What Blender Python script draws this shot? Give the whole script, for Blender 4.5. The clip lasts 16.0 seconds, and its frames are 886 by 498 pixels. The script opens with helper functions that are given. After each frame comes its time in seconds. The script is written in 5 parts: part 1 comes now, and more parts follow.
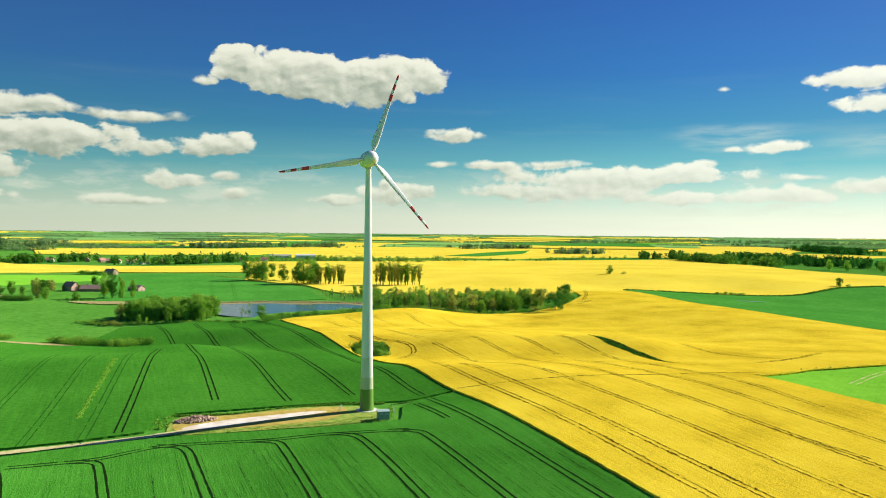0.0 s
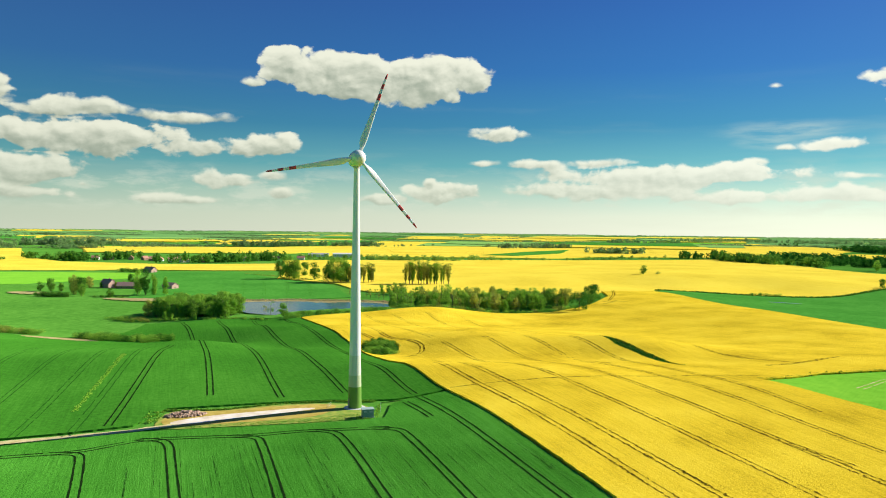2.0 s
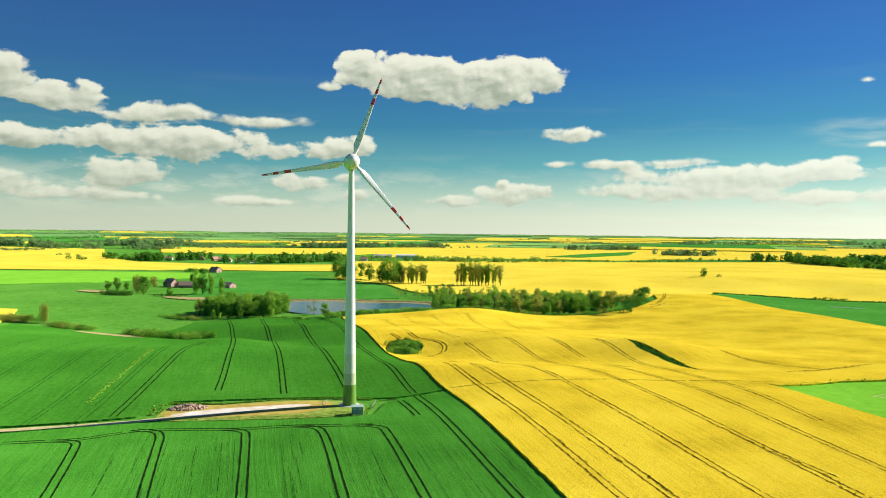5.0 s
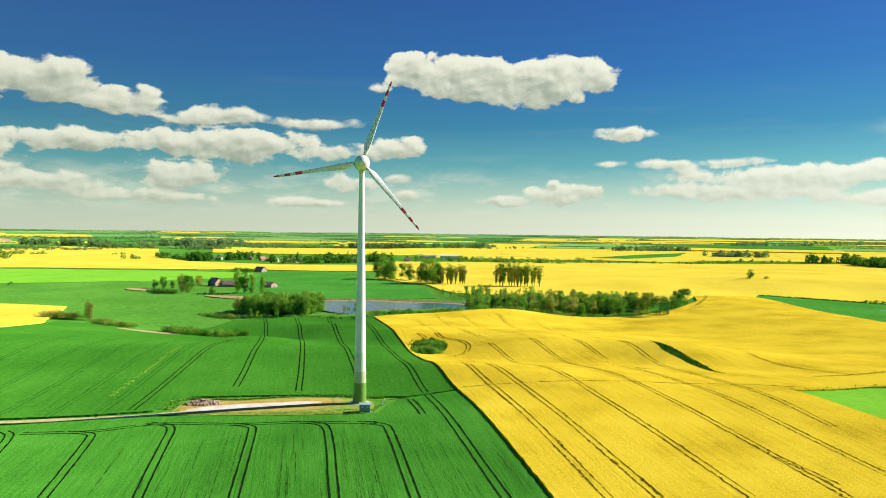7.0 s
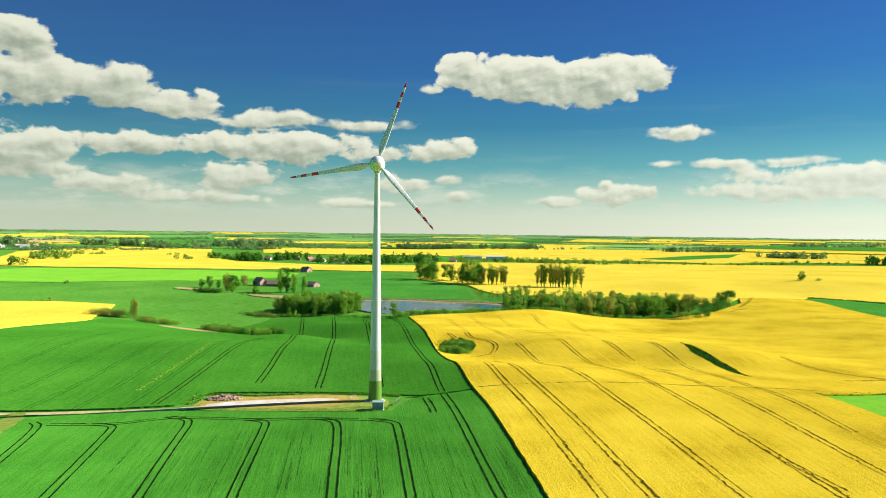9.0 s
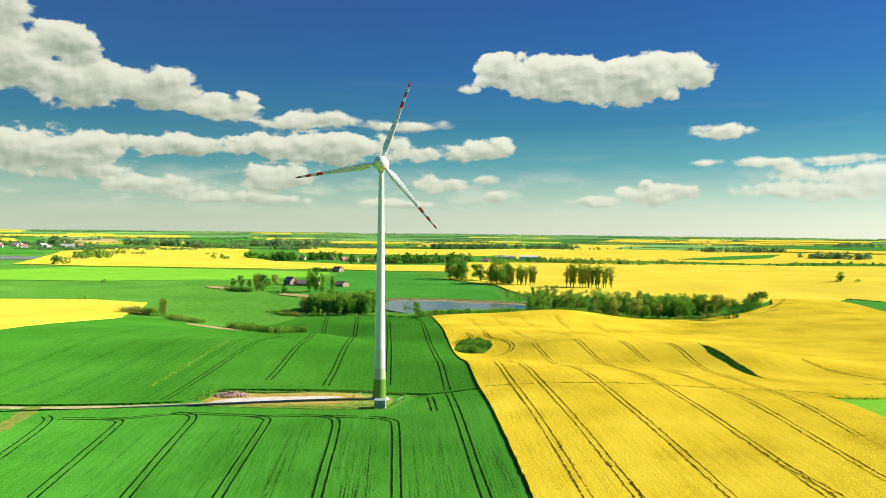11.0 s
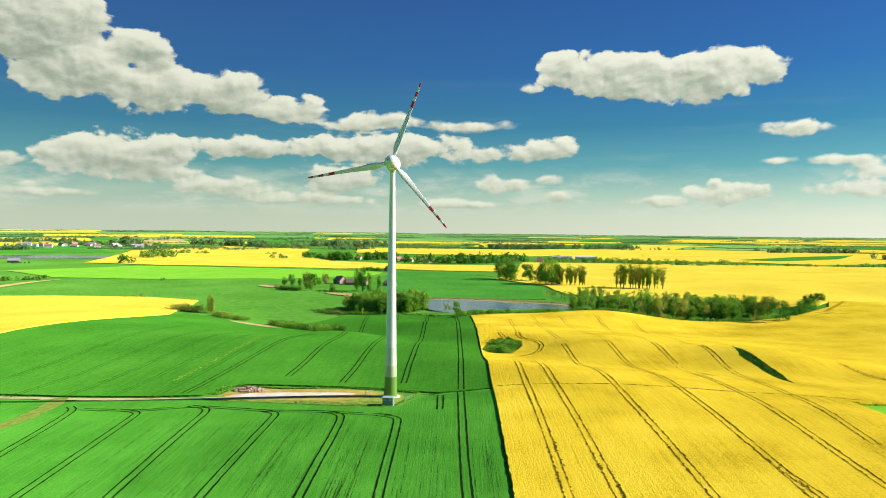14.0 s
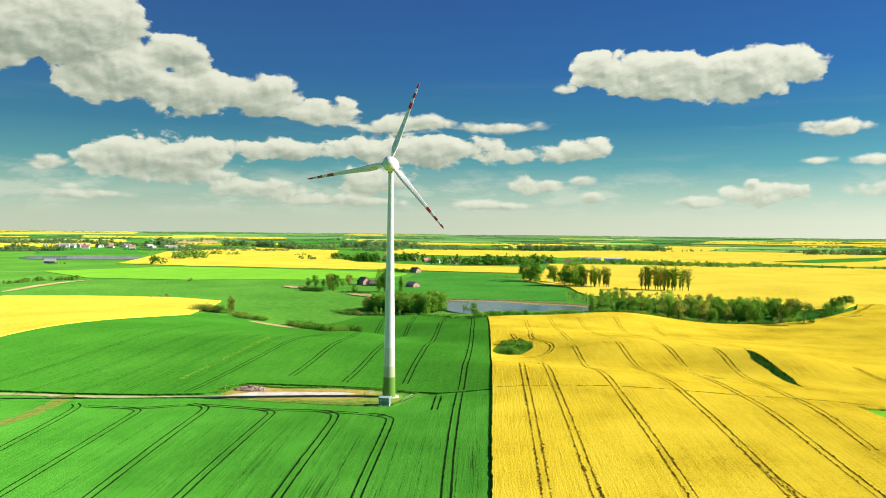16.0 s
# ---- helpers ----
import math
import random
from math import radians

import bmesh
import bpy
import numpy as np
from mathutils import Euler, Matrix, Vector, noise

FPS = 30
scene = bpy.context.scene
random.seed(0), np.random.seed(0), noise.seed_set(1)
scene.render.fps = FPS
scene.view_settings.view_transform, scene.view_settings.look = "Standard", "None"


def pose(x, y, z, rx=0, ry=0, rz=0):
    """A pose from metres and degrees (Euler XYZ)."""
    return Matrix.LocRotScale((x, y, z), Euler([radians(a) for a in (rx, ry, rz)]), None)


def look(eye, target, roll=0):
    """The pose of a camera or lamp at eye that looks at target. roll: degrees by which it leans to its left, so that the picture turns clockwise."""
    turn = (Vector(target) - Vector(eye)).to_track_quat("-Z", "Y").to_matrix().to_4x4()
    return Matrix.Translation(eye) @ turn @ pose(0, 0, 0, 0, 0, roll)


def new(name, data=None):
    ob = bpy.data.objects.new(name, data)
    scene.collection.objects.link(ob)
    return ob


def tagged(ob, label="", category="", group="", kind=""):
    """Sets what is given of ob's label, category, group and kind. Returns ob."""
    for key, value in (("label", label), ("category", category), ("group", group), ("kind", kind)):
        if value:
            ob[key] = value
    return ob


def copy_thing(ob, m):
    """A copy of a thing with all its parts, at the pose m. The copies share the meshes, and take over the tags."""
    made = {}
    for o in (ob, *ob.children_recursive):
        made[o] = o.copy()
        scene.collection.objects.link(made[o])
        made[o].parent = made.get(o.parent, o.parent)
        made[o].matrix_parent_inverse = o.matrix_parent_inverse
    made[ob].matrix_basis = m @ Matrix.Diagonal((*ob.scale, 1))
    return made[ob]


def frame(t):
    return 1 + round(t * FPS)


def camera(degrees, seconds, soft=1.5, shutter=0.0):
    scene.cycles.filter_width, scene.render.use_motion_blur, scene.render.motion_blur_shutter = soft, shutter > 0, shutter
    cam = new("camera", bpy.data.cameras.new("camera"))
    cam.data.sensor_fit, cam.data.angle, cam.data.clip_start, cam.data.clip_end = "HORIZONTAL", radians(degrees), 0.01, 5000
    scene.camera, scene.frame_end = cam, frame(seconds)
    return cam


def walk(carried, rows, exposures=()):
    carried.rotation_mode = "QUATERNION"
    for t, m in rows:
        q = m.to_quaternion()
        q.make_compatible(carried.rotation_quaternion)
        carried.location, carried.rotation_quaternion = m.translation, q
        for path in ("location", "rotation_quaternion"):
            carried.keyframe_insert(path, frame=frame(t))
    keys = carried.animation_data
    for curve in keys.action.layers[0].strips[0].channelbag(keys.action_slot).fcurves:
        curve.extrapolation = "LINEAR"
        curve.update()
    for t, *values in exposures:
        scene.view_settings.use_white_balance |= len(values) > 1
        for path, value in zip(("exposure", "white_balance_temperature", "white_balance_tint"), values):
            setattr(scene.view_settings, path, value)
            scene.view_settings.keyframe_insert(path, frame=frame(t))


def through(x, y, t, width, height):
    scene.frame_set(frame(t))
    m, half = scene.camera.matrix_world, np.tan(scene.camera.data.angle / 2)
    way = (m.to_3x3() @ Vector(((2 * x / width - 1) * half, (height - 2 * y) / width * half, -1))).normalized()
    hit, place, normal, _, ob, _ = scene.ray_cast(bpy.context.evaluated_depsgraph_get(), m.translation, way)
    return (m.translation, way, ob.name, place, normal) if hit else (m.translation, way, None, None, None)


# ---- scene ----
from mathutils import geometry

cam = camera(62.07, 16.0, soft=1.0)
# seconds, eye x, y, z, yaw, pitch, lean
ROWS = [
    (0.0, 8.55, -214.63, 51.75, -3.545, -1.298, -0.569),
    (0.5, 12.34, -214.87, 51.91, -2.652, -1.349, -0.548),
    (1.0, 16.42, -215.03, 51.90, -1.588, -1.377, -0.581),
    (1.5, 20.64, -215.00, 51.81, -0.973, -1.393, -0.620),
    (2.0, 24.84, -215.11, 51.85, -0.151, -1.396, -0.655),
    (2.5, 29.14, -215.46, 51.85, 0.881, -1.402, -0.628),
    (3.0, 33.21, -215.92, 51.93, 1.851, -1.392, -0.637),
    (3.5, 37.24, -216.41, 51.82, 2.814, -1.374, -0.660),
    (4.0, 41.24, -216.73, 51.92, 3.720, -1.358, -0.649),
    (6.5, 58.06, -216.57, 52.23, 8.353, -1.336, -0.677),
    (7.0, 60.92, -216.54, 52.18, 9.372, -1.333, -0.688),
    (7.5, 63.71, -216.34, 52.31, 10.338, -1.328, -0.683),
    (8.0, 66.54, -216.06, 52.19, 11.336, -1.331, -0.695),
    (8.5, 69.34, -215.78, 52.14, 12.372, -1.334, -0.695),
    (9.0, 71.97, -215.49, 52.00, 13.312, -1.315, -0.682),
    (11.5, 84.89, -212.49, 51.81, 17.030, -1.348, -0.644),
    (12.0, 87.53, -211.71, 51.75, 17.874, -1.353, -0.636),
    (12.5, 90.12, -211.15, 51.78, 18.719, -1.362, -0.606),
    (13.0, 92.58, -210.51, 51.73, 19.561, -1.354, -0.588),
    (13.5, 95.05, -209.64, 51.67, 20.333, -1.380, -0.618),
    (14.0, 97.55, -208.65, 51.63, 21.087, -1.374, -0.618),
    (14.5, 100.03, -207.60, 51.64, 21.760, -1.348, -0.590),
    (15.0, 102.37, -206.53, 51.60, 22.387, -1.317, -0.593),
    (15.5, 105.02, -205.58, 51.47, 22.986, -1.312, -0.614),
    (16.0, 107.54, -204.77, 51.54, 23.613, -1.290, -0.595),
]
walk(cam, [(t, pose(x, y, z, 0, 0, yaw) @ pose(0, 0, 0, 90 + pitch, 0, 0) @ pose(0, 0, 0, 0, 0, -lean)) for t, x, y, z, yaw, pitch, lean in ROWS])

# ---- light: late-afternoon sun from the right, a little ahead ----
SUN_AZ, SUN_EL = 23.4, 28.0          # degrees from +x towards +y, and above the ground
sun = new("sun", bpy.data.lights.new("sun", "SUN"))
sun.data.energy, sun.data.angle, sun.data.color = 4.6, radians(0.55), (1.0, 0.95, 0.86)
sun_way = Vector((math.cos(radians(SUN_AZ)) * math.cos(radians(SUN_EL)), math.sin(radians(SUN_AZ)) * math.cos(radians(SUN_EL)), math.sin(radians(SUN_EL))))
sun.matrix_world = look(sun_way * 300, (0, 0, 0))
scene.view_settings.exposure = 1.0


# ---- node helpers ----
class Nodes:
    """Short hand for a node tree."""

    def __init__(self, tree):
        self.tree = tree

    def add(self, kind, values=(), operation="", clamp=False):
        n = self.tree.nodes.new(kind)
        if operation:
            n.operation = operation
        if clamp:
            n.use_clamp = True
        for slot, value in (values.items() if isinstance(values, dict) else enumerate(values)):
            if value is None:
                continue
            if isinstance(value, bpy.types.NodeSocket):
                self.tree.links.new(value, n.inputs[slot])
            else:
                n.inputs[slot].default_value = value
        return n

    def math(self, op, *values, clamp=False):
        return self.add("ShaderNodeMath", values, operation=op, clamp=clamp).outputs[0]

    def vec(self, op, *values):
        n = self.add("ShaderNodeVectorMath", values, operation=op)
        return n.outputs["Value"] if op in ("LENGTH", "DOT_PRODUCT") else n.outputs["Vector"]

    def ramp(self, fac, stops):
        n = self.add("ShaderNodeValToRGB", [fac])
        e = n.color_ramp.elements
        while len(e) < len(stops):
            e.new(0.5)
        for el, (at, colour) in zip(e, stops):
            el.position = at
            el.color = (*colour, 1) if isinstance(colour, tuple) else (colour, colour, colour, 1)
        return n.outputs[0]

    def mix(self, fac, a, b, blend="MIX"):
        n = self.tree.nodes.new("ShaderNodeMix")
        n.data_type, n.blend_type = "RGBA", blend
        for slot, value in ((0, fac), (6, a), (7, b)):
            if isinstance(value, bpy.types.NodeSocket):
                self.tree.links.new(value, n.inputs[slot])
            else:
                n.inputs[slot].default_value = (*value, 1) if isinstance(value, tuple) and len(value) == 3 else value
        return n.outputs[2]

    def noise(self, vector, scale, detail=4.0, rough=0.55):
        n = self.add("ShaderNodeTexNoise", {"Vector": vector, "Scale": scale, "Detail": detail, "Roughness": rough})
        return n.outputs[0]

    def step(self, x, low, high):
        n = self.add("ShaderNodeMapRange", [x, low, high, 0.0, 1.0])
        n.interpolation_type = "SMOOTHSTEP"
        return n.outputs[0]


# ---- sky with cumulus clouds ----
# bearing (degrees, left of +y is plus), height, half width, half height
CLOUDS = [
    (7.7, 11.5, 5.6, 1.9), (1.82, 11.4, 4.9, 1.7), (-2.3, 11.6, 1.5, 1.2), (2.7, 10.7, 3.9, 1.4),
    (14.39, 10.78, 0.76, 0.38), (12.11, 11.93, 1.53, 1.56), (42.85, 9.71, 4.29, 1.69), (37.93, 10.02, 3.43, 1.57),
    (43.4, 12.38, 2.52, 1.68), (50.31, 13.66, 4.95, 3.5), (47.74, 10.7, 4.05, 2.54), (32.82, 8.91, 2.95, 1.11),
    (55.45, 12.99, 4.66, 3.24), (43.89, 3.72, 4.88, 0.52), (49.53, 2.41, 3.26, 0.35), (38.22, 3.34, 2.19, 0.57),
    (51.55, 4.41, 1.24, 0.62), (45.17, 5.08, 4.97, 1.69), (36.63, 5.94, 3.58, 1.0), (26.12, 6.15, 6.3, 1.29),
    (26.82, 8.02, 3.04, 0.68), (19.85, 8.08, 3.93, 0.43), (18.4, 5.98, 2.07, 0.69), (13.65, 6.19, 3.11, 0.9),
]
CLOUDS += [
    (29.39, 3.78, 2.59, 1.02), (38.12, 3.0, 4.03, 0.63), (32.71, 2.38, 5.48, 0.54), (16.45, 3.5, 2.11, 0.59),
    (12.78, 3.96, 0.92, 0.39), (12.51, 2.62, 0.96, 0.43), (-4.29, 7.37, 2.07, 0.64), (-3.54, 5.21, 1.13, 0.27),
    (-6.96, 5.11, 1.94, 0.48), (4.35, 2.39, 2.6, 0.44), (0.19, 2.82, 2.94, 0.87), (1.15, 3.54, 0.54, 0.45),
    (-7.09, 5.06, 2.12, 0.46), (-12.1, 5.25, 2.68, 0.34), (-16.82, 4.18, 8.25, 0.78), (-11.52, 3.33, 6.0, 0.5),
    (-23.2, 5.15, 0.78, 0.29), (-24.83, 6.09, 0.76, 0.2), (-28.0, 6.17, 2.14, 0.55), (-32.8, 10.55, 2.58, 0.77),
    (-34.23, 8.96, 2.43, 0.7), (-24.28, 10.36, 0.4, 0.18), (-29.63, 4.04, 1.42, 0.27), (-33.38, 3.38, 2.14, 0.57),
]
CLOUDS += [
    (24.94, 8.23, 2.54, 0.41), (25.71, 3.01, 0.47, 0.21), (50.39, 2.96, 0.93, 0.23), (19.78, 2.01, 2.63, 0.31),
    (4.94, 2.43, 2.15, 0.37), (-21.67, 2.64, 4.55, 0.52), (42.25, 5.56, 2.1, 1.17), (43.11, 4.37, 1.24, 0.94),
    (40.91, 4.0, 1.46, 0.54), (37.73, 3.07, 3.63, 0.68), (31.29, 2.34, 3.57, 0.58), (28.97, 4.29, 2.99, 0.71),
    (29.14, 3.28, 1.62, 0.46), (26.62, 8.14, 2.8, 0.83), (24.73, 6.29, 4.7, 1.31), (27.77, 3.94, 1.67, 1.03),
    (-12.27, 3.09, 6.96, 0.67), (-28.4, 2.71, 4.15, 0.58), (-17.2, 4.15, 7.78, 0.96), (16.58, 3.55, 2.22, 0.66),
    (20.91, 2.16, 1.8, 0.45),
]
world = bpy.data.worlds.new("world")
scene.world = world
world.use_nodes = True
world.node_tree.nodes.clear()
N = Nodes(world.node_tree)
way = N.add("ShaderNodeTexCoord").outputs["Generated"]
sx, sy, sz = N.add("ShaderNodeSeparateXYZ", [way]).outputs
bearing = N.math("MULTIPLY", N.math("ARCTAN2", N.math("MULTIPLY", sx, -1.0), sy), 57.29578)
height = N.math("MULTIPLY", N.math("ARCSINE", sz), 57.29578)
air = N.add("ShaderNodeTexSky")
air.sky_type, air.sun_disc, air.sun_elevation, air.sun_rotation = "NISHITA", False, radians(SUN_EL), radians(90 - SUN_AZ)
air.dust_density, air.ozone_density = 1.0, 3.0
sky = air.outputs[0]
blue = N.ramp(N.math("DIVIDE", height, 40.0, clamp=True), [(0.000, (0.425, 0.440, 0.355)), (0.030, (0.390, 0.422, 0.340)), (0.075, (0.235, 0.345, 0.292)), (0.125, (0.061, 0.222, 0.250)), (0.200, (0.014, 0.125, 0.222)), (0.300, (0.006, 0.077, 0.228)), (0.425, (0.006, 0.055, 0.205)), (1.000, (0.003, 0.030, 0.150))])
side = N.step(bearing, -30.0, 45.0)
blue = N.mix(N.math("MULTIPLY", side, 0.72), blue, (0.57, 0.65, 0.60), "MULTIPLY")
blue = N.mix(N.math("MULTIPLY", side, 0.06), blue, (0.11, 0.13, 0.10))
blue = N.mix(N.step(bearing, 5.0, -36.0), blue, (1.16, 1.18, 1.17), "MULTIPLY")
clear = N.mix(0.05, blue, N.mix(1.0, sky, (0.1, 0.1, 0.1), "MULTIPLY"))

at = N.add("ShaderNodeCombineXYZ", [bearing, height, 0.0]).outputs[0]
wob = N.add("ShaderNodeTexNoise", {"Vector": at, "Scale": 0.3, "Detail": 4.0}).outputs["Color"]
at = N.vec("ADD", at, N.vec("MULTIPLY", N.vec("SUBTRACT", wob, (0.5, 0.5, 0.5)), (1.5, 0.6, 0.0)))
best, depth = None, None
for b, e, w, hh in CLOUDS:
    q = N.vec("MULTIPLY_ADD", at, (1 / w, 1 / hh, 0.0), (-b / w, -e / hh, hh))
    into = N.math("MULTIPLY_ADD", N.vec("LENGTH", N.vec("MULTIPLY", q, (1.0, 1.0, 0.0))), -hh, hh)
    if best is None:
        best, depth = q, into
        continue
    nearer = N.math("ADD", N.math("SUBTRACT", into, depth), 0.5)
    mixed = N.add("ShaderNodeMix")
    mixed.data_type = "VECTOR"
    for slot, value in ((0, nearer), (4, best), (5, q)):
        world.node_tree.links.new(value, mixed.inputs[slot])
    best, depth = mixed.outputs[1], N.math("MAXIMUM", depth, into)
_, cy, ch = N.add("ShaderNodeSeparateXYZ", [best]).outputs


def billow(shift):
    """Puffs on several scales, in the bearing-height plane."""
    p = N.vec("MULTIPLY", N.vec("ADD", at, shift), (0.8, 1.2, 1.0))
    puffs = N.add("ShaderNodeTexVoronoi", {"Vector": p, "Scale": 0.5, "Detail": 2.0, "Roughness": 0.5, "Lacunarity": 2.4})
    puffs.normalize = True
    n = N.noise(p, 0.6, 6.0, 0.5)
    lumps = N.math("SUBTRACT", 0.42, puffs.outputs["Distance"])
    return N.math("ADD", N.math("MULTIPLY", lumps, 1.15), N.math("MULTIPLY", N.math("SUBTRACT", n, 0.5), 2.1))


puff = billow((0.0, 0.0, 0.0))
puff_sunward = billow((-0.28, 0.34, 0.0))
flat = N.math("MULTIPLY", N.math("MULTIPLY", N.step(cy, -0.1, -0.7), 0.25), ch)
inside_cloud = N.math("SUBTRACT", depth, flat)
body = N.math("ADD", inside_cloud, N.math("MULTIPLY", puff, N.math("MINIMUM", N.math("MULTIPLY", ch, 0.95), 1.15)))
cover = N.step(body, -0.04, N.math("ADD", 0.10, N.math("MULTIPLY", N.noise(at, 0.9, 2.0), 0.30)))
thick = N.step(body, 0.15, 1.5)
lit = N.math("ADD", N.math("MULTIPLY", N.math("SUBTRACT", puff, puff_sunward), 0.62), N.math("SUBTRACT", N.math("MULTIPLY", cy, 0.42), N.math("MULTIPLY", thick, 0.16)))
lit = N.step(N.math("ADD", lit, 0.60), 0.0, 1.0)
low = N.step(height, 7.0, 1.0)
cloud = N.mix(lit, (0.175, 0.205, 0.160), (0.474, 0.480, 0.395))
cloud = N.mix(N.math("MULTIPLY", N.step(bearing, 2.0, -30.0), 0.55), cloud, (0.52, 0.53, 0.46))
cloud = N.mix(N.math("MULTIPLY", side, 0.45), cloud, (0.70, 0.72, 0.70), "MULTIPLY")
cloud = N.mix(N.math("MULTIPLY", low, 0.28), cloud, (0.343, 0.373, 0.289))
cover = N.math("MULTIPLY", cover, N.math("SUBTRACT", 0.98, N.math("MULTIPLY", low, 0.10)))
veil = N.math("MULTIPLY", N.step(N.noise(N.vec("MULTIPLY", at, (0.05, 0.5, 0.0)), 1.0, 6.0), 0.5, 0.8), N.step(height, 14.0, 2.0))
clear = N.mix(N.math("MULTIPLY", veil, 0.22), clear, (0.343, 0.373, 0.289))
bank = N.noise(N.vec("MULTIPLY", at, (0.16, 0.55, 0.0)), 1.0, 7.0, 0.62)
bank = N.math("MULTIPLY", N.step(bank, 0.46, 0.62), N.math("MULTIPLY", N.step(height, 0.9, 2.2), N.step(height, 5.6, 3.0)))
for b, e, w, hh, strong in ((-25.0, 7.3, 6.0, 1.0, 0.5), (-24.0, 6.4, 3.2, 0.6, 0.45), (-34.0, 6.2, 5.0, 1.3, 0.4)):
    q = N.vec("MULTIPLY_ADD", at, (1 / w, 1 / hh, 0.0), (-b / w, -e / hh, 0.0))
    wisp = N.math("MULTIPLY", N.step(N.vec("LENGTH", q), 1.0, 0.1), N.step(N.noise(N.vec("MULTIPLY", at, (0.25, 1.6, 0.0)), 1.0, 5.0), 0.3, 0.7))
    clear = N.mix(N.math("MULTIPLY", wisp, strong), clear, (0.33, 0.39, 0.34))
clear = N.mix(N.math("MULTIPLY", bank, 0.45), clear, (0.380, 0.396, 0.322))
final = N.mix(cover, clear, cloud)
N.add("ShaderNodeOutputWorld", [N.add("ShaderNodeBackground", [final, 1.0]).outputs[0]])
world.cycles.sampling_method = "MANUAL"
world.cycles.sample_map_resolution = 512


# ---- the lie of the land ----
# hill tops and hollows: x, y, radius, height over the plain
HILLS = [
    (0, -20, 70, 4.8), (70, 20, 50, 4.7), (0, -110, 60, -2.3), (110, -110, 90, 4.1), (-120, -100, 100, 5.1), (-95, 72, 30, 5.0), (-50, 88, 30, 4.4),
    (-8, 115, 26, 8.1), (40, 146, 28, 6.6), (75, 142, 28, 1.2), (108, 118, 28, 10.1), (170, 80, 60, 1.5), (-160, 75, 50, 5.5), (-250, 60, 70, 7.0),
    (-270, 150, 50, 2.4), (-90, 210, 55, 3.2), (-140, 175, 35, -2.2), (-85, 130, 25, -0.4), (-40, 152, 25, 1.3), (30, 198, 32, 2.3), (80, 200, 32, 3.8),
]
HILLS += [
    (300, 720, 70, 4.0), (420, 930, 90, 4.5), (120, 820, 90, 3.0), (560, 1150, 110, 5.0), (-20, 1050, 110, 3.0), (-700, 850, 120, 4.0), (-480, 620, 70, 2.5),
    (60, 300, 60, -4.3), (-20, 280, 55, 2.4), (120, 250, 60, -0.6), (5, 122, 16, -2.9), (230, 30, 80, 11.2), (280, 200, 60, 4.4), (255, 310, 55, 4.7),
    (215, 450, 60, 6.1), (125, 90, 18, -4.5), (-178, 255, 55, -5.6), (-150, 305, 40, 0.9), (50, 70, 25, 2.2), (-35, 28, 35, 0.9), (25, -60, 40, 0.4),
    (0, -200, 80, 2.8), (20, 320, 30, 5.9), (-40, 60, 30, 0.5), (330, 800, 55, 4.0), (250, 620, 45, -3.0), (480, 720, 55, 4.0), (150, 690, 50, 3.0), (390, 620, 40, -2.5),
]
# the hollow behind the wheat's crest and the folds of the rapeseed
HILLS += [
    (-8, 122, 25, -5.7), (-108, 197, 25, -4.6), (91, 103, 18, -4.9), (19, 58, 18, 2.6), (-20, 184, 25, 2.9), (-89, 130, 18, 2.4), (73, 40, 18, 1.2),
    (-82, 22, 25, 1.9), (-53, 85, 18, -1.6), (-89, 175, 18, -2.6), (37, 94, 18, -1.5), (10, 22, 18, -1.4), (-71, 202, 18, 1.8), (-53, 148, 18, -1.4),
    (-89, 256, 18, -2.4), (-134, 238, 18, 1.1), (127, 22, 18, 1.4), (-98, 220, 18, 2.0), (-98, 148, 18, 2.4), (-8, 94, 18, -0.9), (-8, 58, 18, 1.1),
    (46, 40, 18, 0.9), (-35, 49, 18, -0.7), (127, 76, 18, 1.6), (395, 585, 60, -4.0), (420, 690, 55, 6.0), (640, 800, 80, 3.0), (250, 760, 70, 2.5), (318, 655, 45, 2.5),
]
PLAIN = -9.0


def land(x, y):
    """Height of the soil at x, y."""
    z = PLAIN
    for a, b, s, k in HILLS:
        d = ((x - a) ** 2 + (y - b) ** 2) / (2 * s * s)
        if d < 12:
            z += k * math.exp(-d)
    q = min(1.0, max(0.0, (math.hypot(x, y + 200) - 1500) / 3300))
    return z + 42 * q * q * (3 - 2 * q)


# ---- mesh helpers ----
def mesh_object(name, verts, faces, material, smooth=False):
    me = bpy.data.meshes.new(name)
    me.from_pydata(verts, [], faces)
    me.materials.append(material)
    if smooth:
        me.polygons.foreach_set("use_smooth", [True] * len(me.polygons))
    me.update()
    return new(name, me)


def part(name, bm, material, parent, label="", smooth=False):
    """Links a bmesh as one mesh object under a thing or a part."""
    me = bpy.data.meshes.new(name)
    if smooth:
        for f in bm.faces:
            f.smooth = True
    bm.to_mesh(me)
    bm.free()
    me.materials.append(material)
    ob = new(name, me)
    ob.parent = parent
    return tagged(ob, label)


def box(bm, size, at=(0, 0, 0), turn=0.0, bevel=0.0):
    m = Matrix.Translation(at) @ Matrix.Rotation(turn, 4, "Z") @ Matrix.Diagonal((*size, 1))
    made = bmesh.ops.create_cube(bm, size=1.0, matrix=m)
    if bevel:
        edges = list({e for v in made["verts"] for e in v.link_edges})
        bmesh.ops.bevel(bm, geom=edges, offset=bevel, segments=2, affect="EDGES")


